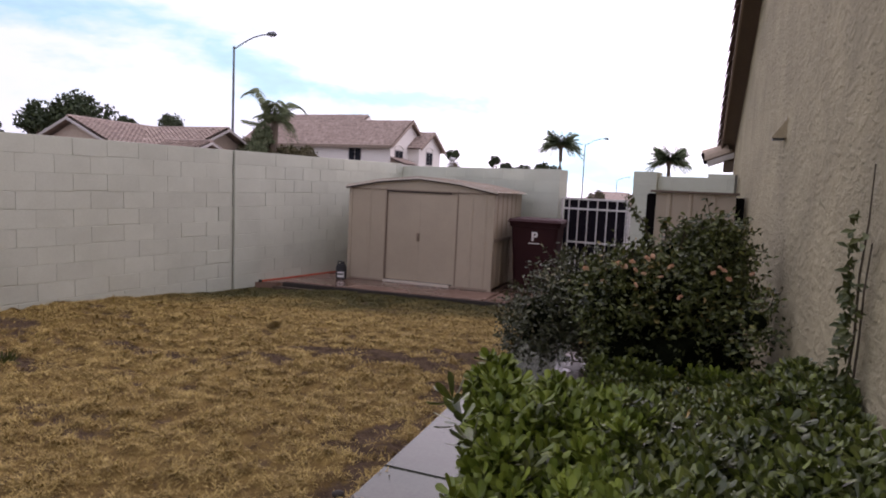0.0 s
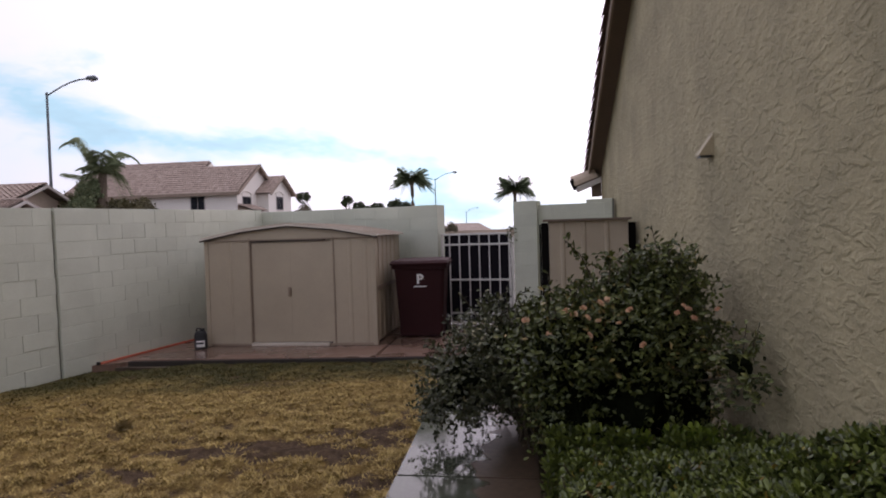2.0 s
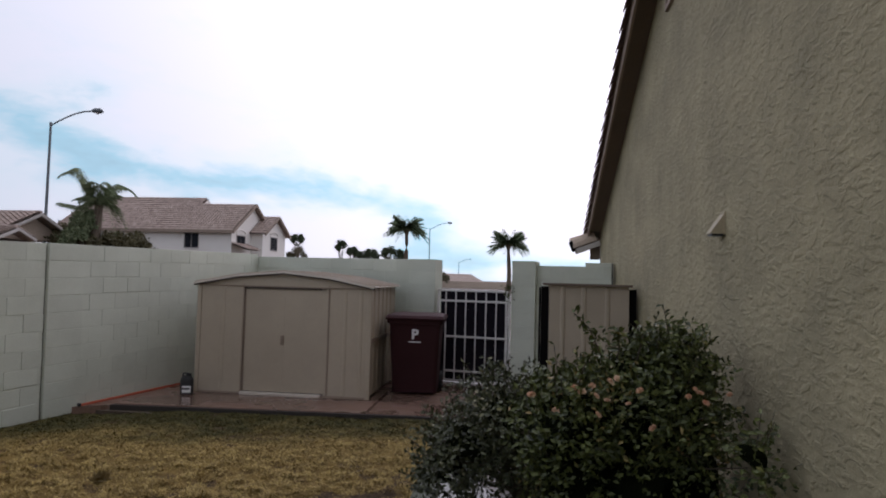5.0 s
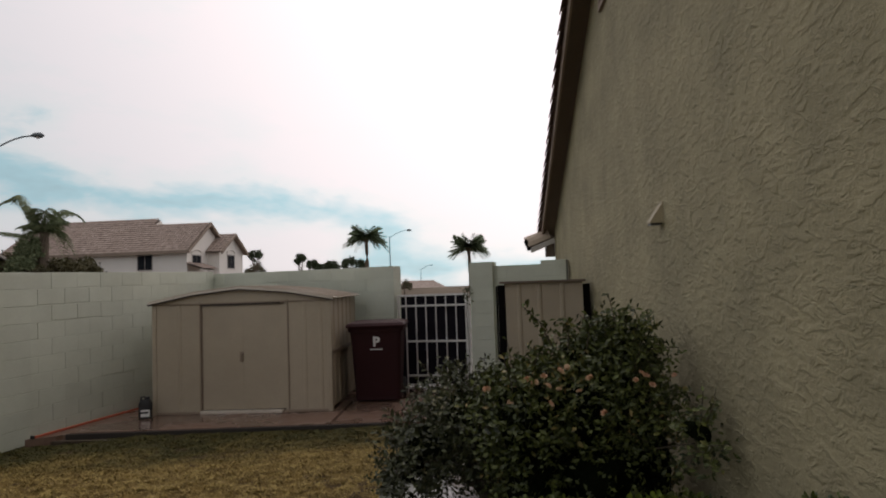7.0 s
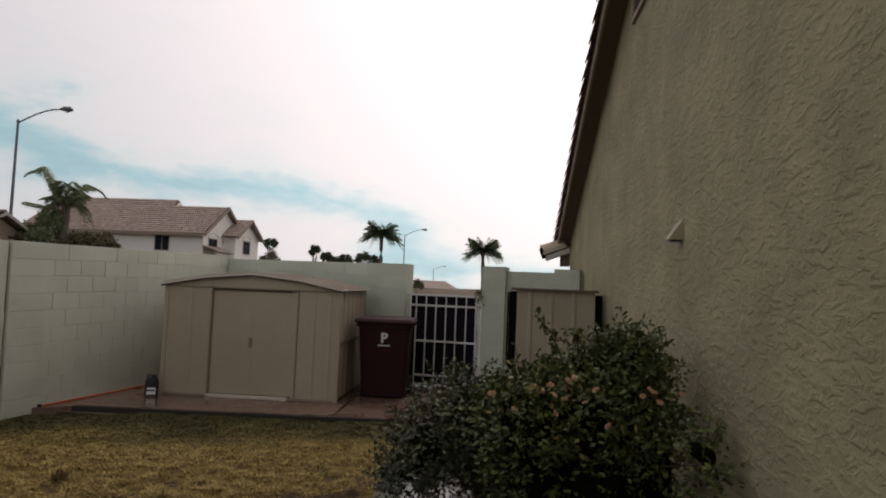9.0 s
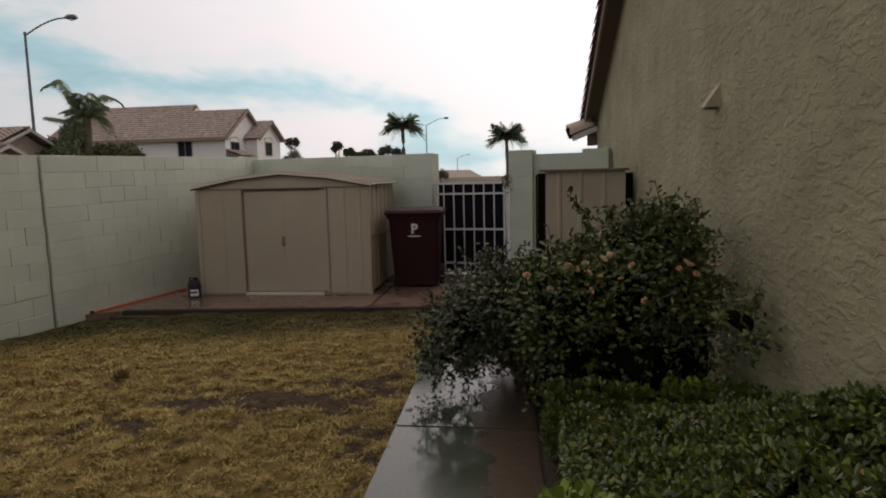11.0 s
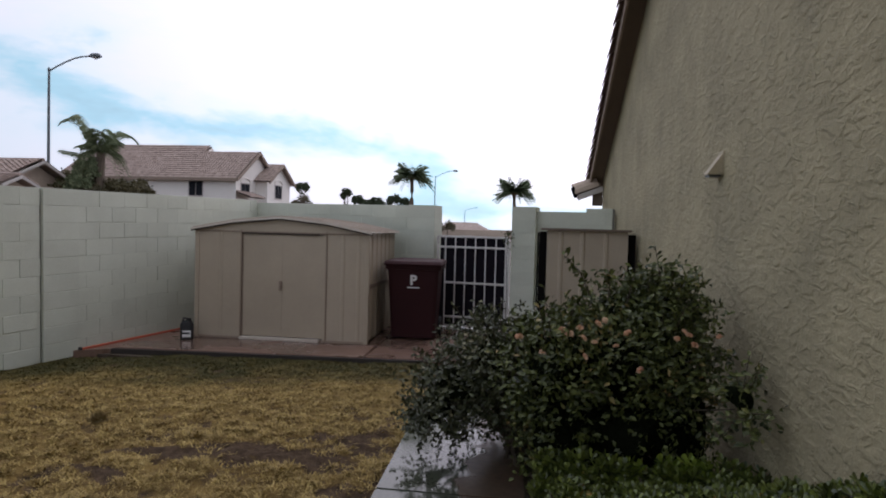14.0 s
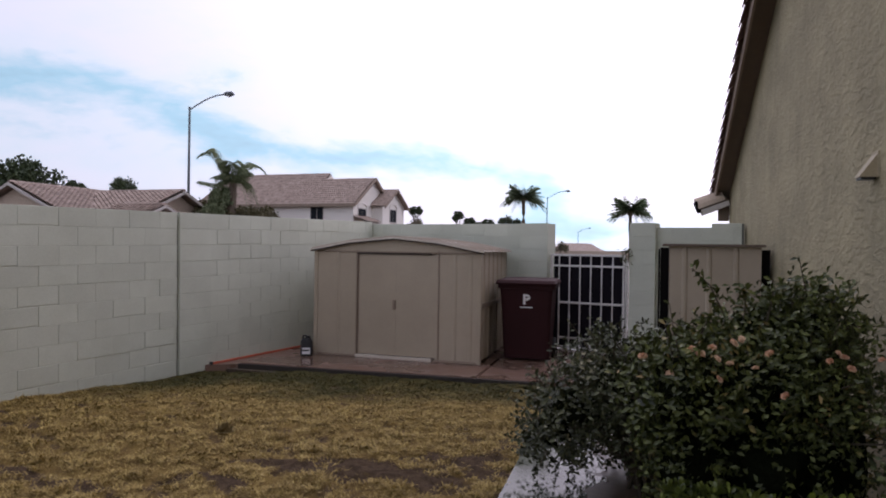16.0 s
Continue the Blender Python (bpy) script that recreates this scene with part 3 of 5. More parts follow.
# unseen wall behind the camera, added to close the yard for bounce light
south, _ = block_wall("wall_south_unseen", (-9.6, -8.0, 0), 0, 10.3, 10, -0.05, "unseen block wall added behind the camera to bounce light", pieces=(99, 99))


# ---- house ----
house = thing("house_wall_east", pose(0, 0, 0), "gable end wall of the house in tan trowelled stucco", "house", kind="structure")
HOUSE_X = 0.70
EAVE_Y, EAVE_Z, PITCH = 13.1, 2.67, 0.40
RIDGE_Y = 3.6
bm = bmesh.new()
prism(bm, [(-4.0, -0.3), (EAVE_Y, -0.3), (EAVE_Y, EAVE_Z), (RIDGE_Y, EAVE_Z + (EAVE_Y - RIDGE_Y) * PITCH), (-4.0, EAVE_Z + 1.3)], HOUSE_X, HOUSE_X + 0.2, "x")
part("stucco_wall", bm, M["stucco"], house)
part("stucco_return", boxes((HOUSE_X, EAVE_Y, -0.3, 8.0, EAVE_Y + 0.2, EAVE_Z)), M["stucco"], house)
part("south_return", boxes((HOUSE_X, -8.0, -0.3, HOUSE_X + 0.2, -4.0, 3.0)), M["stucco"], house)
roof = thing("house_roof", pose(0, 0, 0), "clay tile gable roof with a brown fascia and scalloped verge", "roof", kind="structure")
RAKE = 0.46


def roof_z(y, lift=0.0):
    return EAVE_Z + (EAVE_Y - y) * PITCH + lift


EAVE_END = EAVE_Y + 0.42
bm = bmesh.new()
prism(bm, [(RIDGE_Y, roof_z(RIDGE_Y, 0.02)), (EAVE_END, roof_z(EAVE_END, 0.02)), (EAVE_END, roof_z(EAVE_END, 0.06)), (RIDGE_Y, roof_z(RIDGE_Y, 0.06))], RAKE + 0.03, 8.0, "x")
part("roof_deck", bm, M["soffit"], roof, "brown soffit boards with overhang shade put into the colour")
bm = bmesh.new()
prism(bm, [(RIDGE_Y, roof_z(RIDGE_Y, -0.07)), (EAVE_END, roof_z(EAVE_END, -0.07)), (EAVE_END, roof_z(EAVE_END, 0.10)), (RIDGE_Y, roof_z(RIDGE_Y, 0.10))], RAKE, RAKE + 0.03, "x")
part("barge_board", bm, M["fascia"], roof)
part("eave_fascia", boxes((RAKE, EAVE_END, roof_z(EAVE_END) - 0.10, 8.0, EAVE_END + 0.03, roof_z(EAVE_END) + 0.06), bevel=0.004), M["sill"], roof, "pale weathered eave fascia board")
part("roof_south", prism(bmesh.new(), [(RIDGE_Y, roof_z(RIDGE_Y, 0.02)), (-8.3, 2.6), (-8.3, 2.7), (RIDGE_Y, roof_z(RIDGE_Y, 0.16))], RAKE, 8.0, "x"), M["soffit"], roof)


def barrel(r0, r1, length, thick=0.016, sides=8):
    """A half-round clay tile along local y, wider at its lower end, open below."""
    bm = bmesh.new()
    ends = []
    for r, y in ((r0, 0.0), (r1, length)):
        outer = [(r * math.cos(math.pi * k / sides), r * math.sin(math.pi * k / sides)) for k in range(sides + 1)]
        ring = outer + [(x * (1 - thick / r), z * (1 - thick / r)) for x, z in outer[::-1]]
        ends.append([bm.verts.new((x, y, z)) for x, z in ring])
    a, c = ends
    bm.faces.new(a)
    bm.faces.new(c[::-1])
    for i in range(len(a)):
        bm.faces.new((a[i], c[i], c[(i + 1) % len(a)], a[(i + 1) % len(a)]))
    bmesh.ops.recalc_face_normals(bm, faces=bm.faces)
    return bm


slope = -math.degrees(math.atan(PITCH))
TILE = mesh_of("roof_tile", barrel(0.08, 0.105, 0.37), M["tile"], True)
y = RIDGE_Y + 0.1
while y < EAVE_END - 0.2:
    part("verge_tile", TILE, None, roof, at=pose(RAKE + 0.02, y, roof_z(y, 0.075), slope + 2.0, 0, 0))
    for k in range(1, 5):
        part("roof_tile", TILE, None, roof, at=pose(RAKE + 0.03 + 0.2 * k, y, roof_z(y, 0.075), slope + 2.0, 0, 0))
    y += 0.30
tip = pose(RAKE + 0.06, EAVE_END - 0.20, roof_z(EAVE_END) + 0.03, 0, -21, 0)
part("eave_end_tile", barrel(0.185, 0.205, 0.45), M["tan_wall"], roof, "pinkish barrel tile closing the eave", at=tip @ pose(0.08, 0.01, -0.07, 0, 0, 90))
# solid black cap, stands for the shade inside the tile end
part("eave_end_shade", boxes((-0.395, -0.185, -0.13, -0.345, 0.20, 0.075), bevel=0.012), M["gap_shade"], roof, "dark cap standing for the shaded hollow of the barrel tile", at=tip)
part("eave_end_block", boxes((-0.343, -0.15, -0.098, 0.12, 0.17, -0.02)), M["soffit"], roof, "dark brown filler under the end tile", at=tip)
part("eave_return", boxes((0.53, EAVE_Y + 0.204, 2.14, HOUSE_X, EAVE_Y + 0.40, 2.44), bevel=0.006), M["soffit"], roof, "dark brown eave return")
part("eave_end_board", boxes((-0.34, -0.19, -0.19, 0.12, 0.20, -0.10), bevel=0.006), M["frame"], roof, "pale weathered board end under the eave", at=tip)

hood = thing("wall_vent_hood", pose(HOUSE_X, 5.585, 2.05), "small tan metal exhaust vent hood on the stucco wall", "vent")
bm = bmesh.new()
prism(bm, [(0.0, 0.135), (-0.004, 0.138), (-0.095, 0.006), (-0.095, 0.0), (0, 0.0)], -0.055, 0.055, "y")
part("hood", bm, M["stucco_paint"], hood)
part("wall_flange", boxes((-0.008, -0.062, -0.006, 0.002, 0.062, 0.15), bevel=0.003), M["stucco_paint"], hood)
# flap coloured black to carry the shade under the hood
part("flap", boxes((-0.085, -0.05, -0.012, -0.012, 0.05, -0.003)), M["black"], hood, "black flap standing for the shade under the hood")
gable_vent = thing("gable_vent", pose(HOUSE_X, 7.09, 4.36), "dark louvred attic vent high in the stucco gable", "vent")
part("vent_frame", boxes((-0.03, -0.36, 0.0, 0.0, -0.31, 0.55), (-0.03, 0.31, 0.0, 0.0, 0.36, 0.55), (-0.03, -0.31, 0.0, 0.0, 0.31, 0.05), (-0.03, -0.31, 0.5, 0.0, 0.31, 0.55)), M["fascia"], gable_vent)
for k in range(7):
    part("louvre", boxes((-0.026, -0.31, -0.004, 0.004, 0.31, 0.004)), M["fascia"], gable_vent, at=pose(0, 0, 0.09 + 0.062 * k, 0, -40, 0))
part("backing", boxes((-0.003, -0.31, 0.05, 0.0, 0.31, 0.5)), M["black"], gable_vent)


# ---- metal garden shed ----
def ribbed(name, parent, x0, x1, z0, z1, ribs, at=None, depth=0.008):
    """A sheet-steel panel in the x-z plane with raised vertical ribs as parts of it."""
    sheet = part(name, boxes((x0, 0, z0, x1, 0.006, z1)), M["shed"], parent, at=at)
    for r in ribs:
        part("rib", prism(bmesh.new(), [(r - 0.03, 0), (r - 0.014, -depth), (r + 0.014, -depth), (r + 0.03, 0)], z0 + 0.01, z1 - 0.01, "z"), M["shed"], sheet)
    return sheet


SHED_W, SHED_D, SHED_H, SHED_PEAK = 2.41, 1.81, 1.505, 1.68
shed = thing("garden_shed", pose(-5.12, 9.465, 0.05, 0, 0, 1.3), "beige sheet-steel garden shed with closed sliding doors on a concrete pad", "shed")
ribbed("front_panel", shed, 0, 0.64, 0.03, SHED_H, (0.35,))
ribbed("front_panel", shed, 1.80, SHED_W, 0.03, SHED_H, (2.075, 2.292))
for k in (0, 1):
    door = part("sliding_door", boxes((0.65 + 0.575 * k, 0.014, 0.05, 1.2245 + 0.575 * k, 0.03, SHED_H - 0.06), bevel=0.001), M["shed"], shed)
    if k == 0:
        part("door_stile", boxes((0.652 + 0.575 * k, 0.008, 0.05, 0.668 + 0.575 * k, 0.014, SHED_H - 0.06), bevel=0.002), M["shed_trim"], door)
        bm = boxes((-0.024, -0.02, -0.065, 0.024, 0.0, 0.065), (-0.010, -0.034, -0.03, 0.010, -0.02, 0.03), bevel=0.006)
        part("door_handle", bm, M["shed_trim"], door, "small moulded brown door pull", at=pose(1.203, 0.013, 0.75))
part("door_jamb", boxes((0.628, -0.012, 0.03, 0.65, 0.012, SHED_H), bevel=0.003), M["shed_trim"], shed)
part("door_jamb", boxes((1.838, -0.012, 0.03, 1.858, 0.012, SHED_H), bevel=0.003), M["shed_trim"], shed)
part("door_track", boxes((0.63, -0.010, SHED_H - 0.055, 1.74, 0.010, SHED_H - 0.03), bevel=0.003), M["track_and_shade"], shed, "dark upper door track")
part("door_sill", boxes((0.64, -0.045, 0.0, 1.765, 0.03, 0.04), bevel=0.004), M["sill"], shed, "pale bottom door rail")
part("base_rail", boxes((0, -0.012, 0.0, 0.64, 0.03, 0.03), bevel=0.003), M["shed_trim"], shed)
part("base_rail", boxes((1.765, -0.012, 0.0, SHED_W, 0.03, 0.03), bevel=0.003), M["shed_trim"], shed)
for x in (0, SHED_W):
    part("corner_post", boxes((x - 0.03, -0.014, 0.0, x + 0.03, 0.05, SHED_H), bevel=0.006), M["shed"], shed)
bm = boxes((0, 0, 0.03, 0.006, SHED_D, SHED_H))
part("side_panel", bm, M["shed"], shed)
ribbed("side_panel", shed, 0, SHED_D, 0.03, SHED_H, (0.28, 0.56, 0.84, 1.12, 1.40), pose(SHED_W, 0, 0, 0, 0, 90), 0.014)
part("side_rail", boxes((SHED_W - 0.004, 0.02, 0.74, SHED_W + 0.018, SHED_D, 0.80), bevel=0.004), M["shed_trim"], shed)
part("back_panel", boxes((0, SHED_D - 0.006, 0.03, SHED_W, SHED_D, SHED_H)), M["shed"], shed)
bm = bmesh.new()
prism(bm, [(-0.02, SHED_H - 0.03), (SHED_W + 0.02, SHED_H - 0.03), (SHED_W + 0.02, SHED_H), (1.83, SHED_H + 0.10), (SHED_W / 2, SHED_PEAK - 0.01), (0.56, SHED_H + 0.10), (-0.02, SHED_H)], -0.008, 0.012, "y")
part("gable_panel", bm, M["shed"], shed)
# trim kept darker than the panel to draw the gable's shadow line
part("gable_shade_trim", boxes((-0.02, -0.016, SHED_H - 0.034, SHED_W + 0.02, -0.004, SHED_H - 0.016), bevel=0.003), M["shed_trim"], shed)
top = [(-0.07, SHED_H - 0.005), (0.55, SHED_H + 0.112), (SHED_W / 2, SHED_PEAK), (SHED_W - 0.55, SHED_H + 0.112), (SHED_W + 0.07, SHED_H - 0.005)]
bm = bmesh.new()
prism(bm, top + [(x, z + 0.012) for x, z in top[::-1]], -0.06, SHED_D + 0.05, "y")
roof_sheet = part("roof", bm, M["shed_roof"], shed, "wet beige steel roof sheets with sky sheen put into the colour")
for k in range(6):
    y = 0.0 + k * (SHED_D - 0.02) / 5
    bm = bmesh.new()
    prism(bm, [(x, z + 0.012) for x, z in top] + [(x, z + 0.032) for x, z in top[::-1]], y - 0.012, y + 0.012, "y")
    part("roof_seam", bm, M["shed_roof"], roof_sheet)
# edge painted in the pale sill tone as a wet highlight
bm = bmesh.new()
prism(bm, [(x, z - 0.012) for x, z in top] + [(x, z + 0.014) for x, z in top[::-1]], -0.066, -0.06, "y")
part("verge_trim", bm, M["sill"], shed, "thin folded roof edge, pale to stand for a wet highlight")
# dark strip put in as the shadow line below the roof edge
bm = bmesh.new()
prism(bm, [(x, z - 0.030) for x, z in top] + [(x, z - 0.0125) for x, z in top[::-1]], -0.055, -0.012, "y")
part("verge_shade", bm, M["track_and_shade"], shed, "dark strip standing for the shade under the roof edge")

# ---- wheeled bin ----
bin_ob = thing("wheeled_bin", pose(-2.20, 10.35, 0.05, 0, 0, 4), "maroon plastic wheeled rubbish bin with closed lid and a white letter", "bin")


def loft(bm, rings):
    """Rings of (x half-width, y0, y1, z), rounded corners."""
    made = []
    for hw, y0, y1, z in rings:
        r = 0.05
        pts = []
        for cx, cy, a0 in ((hw - r, y0 + r, -90), (hw - r, y1 - r, 0), (-hw + r, y1 - r, 90), (-hw + r, y0 + r, 180)):
            for k in range(4):
                a = radians(a0 + 30 * k)
                pts.append((cx + r * math.cos(a), cy + r * math.sin(a), z))
        made.append([bm.verts.new(p) for p in pts])
    for a, c in zip(made, made[1:]):
        for i in range(len(a)):
            bm.faces.new((a[i], a[(i + 1) % len(a)], c[(i + 1) % len(a)], c[i]))
    bm.faces.new(made[0][::-1])
    bm.faces.new(made[-1])
    return bm


part("body", loft(bmesh.new(), [(0.315, -0.25, 0.36, 0.03), (0.325, -0.275, 0.40, 0.30), (0.355, -0.34, 0.46, 0.90), (0.365, -0.35, 0.47, 1.0), (0.395, -0.375, 0.49, 1.005), (0.395, -0.375, 0.49, 1.06)]), M["bin"], bin_ob, smooth=False)
part("lid", loft(bmesh.new(), [(0.415, -0.41, 0.50, 1.062), (0.42, -0.42, 0.50, 1.085), (0.40, -0.38, 0.48, 1.12), (0.30, -0.25, 0.40, 1.135)]), M["bin"], bin_ob)
part("handle", tube(bmesh.new(), [(-0.3, 0.49, 1.0), (-0.3, 0.58, 1.03), (0.3, 0.58, 1.03), (0.3, 0.49, 1.0)], 0.016), M["bin"], bin_ob)
for s in (-1, 1):
    wheel = part("wheel", tube(bmesh.new(), [(s * 0.30, 0.38, 0.13), (s * 0.36, 0.38, 0.13)], 0.13, 18), M["rubber"], bin_ob, "black rubber wheel")
    part("hub", tube(bmesh.new(), [(s * 0.355, 0.38, 0.13), (s * 0.372, 0.38, 0.13)], 0.05, 12), M["bin"], wheel)
font = bpy.data.curves.new("letter", "FONT")
font.body, font.size, font.extrude, font.align_x, font.offset = "P", 0.19, 0.002, "CENTER", 0.007
probe = bpy.data.objects.new("letter", font)
scene.collection.objects.link(probe)
bpy.context.view_layer.update()
letter = bpy.data.meshes.new_from_object(probe.evaluated_get(bpy.context.evaluated_depsgraph_get()))
bpy.data.objects.remove(probe)
letter.materials.clear()
letter.materials.append(M["white"])
mark = part("letter", letter, None, bin_ob, "white printed capital letter P", at=pose(0.005, -0.334, 0.795, 96.6, 0, 0))
part("print_bar", boxes((-0.085, -0.330, 0.742, 0.095, -0.321, 0.757)), M["white"], bin_ob, "thin white printed line")

# ---- gate ----
gate = thing("metal_gate", pose(*(rear_left + rear_dir * rear_at(-2.047)), 0, 0, REAR), "white steel bar gate backed with a dark screen", "gate")
GW = rear_at(-0.925) - rear_at(-2.047)
for z in (1.517, 1.349, 0.772, 0.219, 0.070):
    part("rail", boxes((0.0 if z > 1 else 0.11, 0.0, z - 0.016, GW, 0.03, z + 0.016), bevel=0.003), M["gate"], gate)
for k in range(7):
    x = GW - 0.02 - 0.1675 * (6 - k)
    w = 0.018 if k == 6 else 0.0095
    part("bar", boxes((x - w, 0.004, 0.06, x + w, 0.026, 1.53), bevel=0.003), M["gate"], gate)
part("screen", boxes((0.02, 0.036, 0.06, GW - 0.02, 0.044, 1.52)), M["mesh"], gate, "dark woven screen panel")
part("latch", boxes((GW - 0.03, -0.03, 0.98, GW + 0.04, 0.0, 1.12), bevel=0.006), M["gate"], gate, "white latch box")
part("post", boxes((-0.032, 0.0, 0.04, 0.0, 0.035, 1.53), bevel=0.003), M["gate"], gate)
part("post", boxes((GW + 0.006, 0.0, 0.04, GW + 0.036, 0.035, 1.45), bevel=0.003), M["gate"], gate)
for z in (0.35, 1.3):
    part("hinge", tube(bmesh.new(), [(-0.004, -0.012, z - 0.05), (-0.004, -0.012, z + 0.05)], 0.012), M["gate"], gate)

# ---- narrow locker shed by the house ----
locker = thing("storage_locker", pose(-0.349, 8.80, 0.03, 0, 0, 0), "narrow beige steel storage locker beside the house wall", "locker")
LW, LD, LH = 0.92, 0.75, 1.63
ribbed("front_panel", locker, 0, LW, 0, LH, (0.16, 0.406, 0.674), None, 0.014)
part("side_panel", boxes((0, 0.006, 0, 0.006, LD, LH)), M["shed"], locker)
part("side_panel", boxes((LW - 0.006, 0.006, 0, LW, LD, LH)), M["shed"], locker)
part("back_panel", boxes((0, LD - 0.006, 0, LW, LD, LH)), M["shed"], locker)
part("roof", boxes((-0.07, -0.05, LH + 0.004, LW + 0.03, LD + 0.04, LH + 0.026), bevel=0.004), M["shed_roof"], locker)
part("roof_trim", boxes((-0.072, -0.062, LH + 0.0, LW + 0.032, -0.05, LH + 0.028), bevel=0.003), M["soffit"], locker, "brown front roof edge")
# dark panels added to stand for the shaded slot left of the locker
door = part("slot_shade", boxes((-0.115, 0.03, 0.02, -0.095, 0.50, LH - 0.03), bevel=0.003), M["gap_shade"], locker, "dark panel standing for the shaded slot beside the locker")
part("latch_pin", boxes((-0.118, 0.02, 0.62, -0.10, 0.05, 0.72)), M["gate"], door)
part("slot_shade_back", boxes((-0.093, 0.02, 0.0, -0.004, 0.05, LH - 0.015)), M["gap_shade"], locker)
# black strip painted in for the shadow between locker and house wall
part("wall_gap_shade", boxes((LW + 0.004, 0.10, 0.0, LW + 0.10, 0.14, LH - 0.03)), M["gap_shade"], locker, "dark strip standing for the shadow beside the house")

# ---- small things on the pad ----
can = thing("oil_jug", pose(-5.13, 9.24, 0.05, 0, 0, 20), "black plastic fluid jug with a white label beside the shed", "jug")
part("body", loft(bmesh.new(), [(0.075, -0.055, 0.055, 0.0), (0.085, -0.06, 0.06, 0.02), (0.085, -0.06, 0.06, 0.20), (0.06, -0.055, 0.055, 0.25)]), M["black"], can)
part("cap", tube(bmesh.new(), [(0.03, 0, 0.25), (0.03, 0, 0.285)], 0.024, 12), M["black"], can)
part("handle", tube(bmesh.new(), [(-0.055, 0, 0.235), (-0.05, 0, 0.285), (-0.005, 0, 0.285), (0.0, 0, 0.245)], 0.012), M["black"], can)
label = part("label", boxes((-0.05, -0.0635, 0.035, 0.06, -0.0605, 0.125)), M["white"], can, "white paper label")
part("print_bar", boxes((-0.05, -0.0655, 0.075, 0.045, -0.0636, 0.10)), M["black"], label)
plank = thing("timber_strip", pose(-5.955, 8.27, 0.035, 0, 0, LEFT - 90 - 0.2), "orange-red painted timber strip lying along the block wall", "plank")
part("strip", boxes((-0.016, 0, 0.0, 0.016, 1.95, 0.026), bevel=0.004), M["orange"], plank)
part("end_cap", boxes((-0.022, -0.03, 0.0, 0.022, 0.0, 0.038), bevel=0.004), M["black"], plank, "dark cut end")


# ---- plants in the bed ----
def leaf_quads(verts, faces, base, axis, side, length, width, fold=0.18, droop=0.2, segments=2, blunt=0.75):
    """One leaf: a folded blade, widest beyond its middle, hanging a little at the tip."""
    up = axis.cross(side)
    n = len(verts)
    shape = ((0.0, 0.14), (0.45, 0.78), (0.82, 1.0), (1.0, 0.42)) if segments > 3 else ((0.0, 0.10), (0.55, 1.0), (0.85, blunt), (1.0, 0.12)) if segments > 2 else ((0.0, 0.15), (0.6, 1.0), (1.0, 0.15))
    for t, w in shape:
        mid = base + axis * (length * t) - up * (droop * length * t * t)
        verts.append(tuple(mid + side * (w * width / 2) + up * (fold * width * w)))
        verts.append(tuple(mid))
        verts.append(tuple(mid - side * (w * width / 2) + up * (fold * width * w)))
    for k in range(len(shape) - 1):
        a = n + 3 * k
        faces.append((a, a + 1, a + 4, a + 3))
        faces.append((a + 1, a + 2, a + 5, a + 4))


def rand_dir(r, up=0.0):
    v = Vector((r.normal(), r.normal(), r.normal() + up))
    return v.normalized()


def rosette(verts, faces, r, at, axis, count, length, width):
    """A whorl of blunt leaves spreading round a shoot tip."""
    axis = axis.normalized()
    ref = Matrix.Rotation(r.uniform(0, 6.28), 3, axis) @ axis.orthogonal().normalized()
    for k in range(count):
        a = 2.4 * k + r.uniform(-0.25, 0.25)
        out = Matrix.Rotation(a, 3, axis) @ ref
        lift = 0.05 + 0.8 * (k / count) ** 1.4
        d = (out * (1.1 - 0.8 * lift) + axis * lift).normalized()
        leaf_quads(verts, faces, at + axis * 0.015 * k / count, d, d.cross(axis).normalized(), length * r.uniform(0.8, 1.1) * (1.1 - 0.35 * lift), width * r.uniform(0.85, 1.15), 0.10, 0.16, 4, 0.92)


def ease(v):
    v = max(0.0, min(1.0, v))
    return v * v * (3 - 2 * v)


M["hedge_leaf"] = leaf_material("hedge_leaf", (0.016, 0.028, 0.010), (0.185, 0.225, 0.040), 0.32, (0.46, 0.45, 0.12), 7.0, 0.62)
M["hedge_leaf"].node_tree.nodes["Principled BSDF"].inputs["Specular IOR Level"].default_value = 0.55
M["hedge_young"] = leaf_material("young_hedge_leaf", (0.062, 0.098, 0.012), (0.235, 0.29, 0.042), 0.4, (0.45, 0.45, 0.10), 8.0, 0.6)
M["old_leaf"] = leaf_material("old_hedge_leaf", (0.10, 0.035, 0.02), (0.42, 0.30, 0.06), 0.4, (0.6, 0.55, 0.25), 9.0, 1.0)
M["rose_leaf"] = leaf_material("rose_leaf", (0.012, 0.019, 0.007), (0.125, 0.145, 0.038), 0.42, (0.30, 0.21, 0.08), 3.0, 0.75)
M["grey_leaf"] = leaf_material("grey_shrub_leaf", (0.014, 0.018, 0.008), (0.092, 0.10, 0.046), 0.42, (0.26, 0.24, 0.14), 3.0, 0.75)
M["petal"] = leaf_material("apricot_petal", (0.58, 0.30, 0.19), (0.78, 0.56, 0.37), 0.6)
M["vine_leaf"] = leaf_material("vine_leaf", (0.03, 0.045, 0.014), (0.11, 0.12, 0.035), 0.5, (0.16, 0.09, 0.04))
# near-black colour for the deep shade inside the plants
M["shade"] = material("inner_shade", (0.008, 0.010, 0.005), 1.0, None, 9, 40, 1.0, height=0.03, spec=0.0)


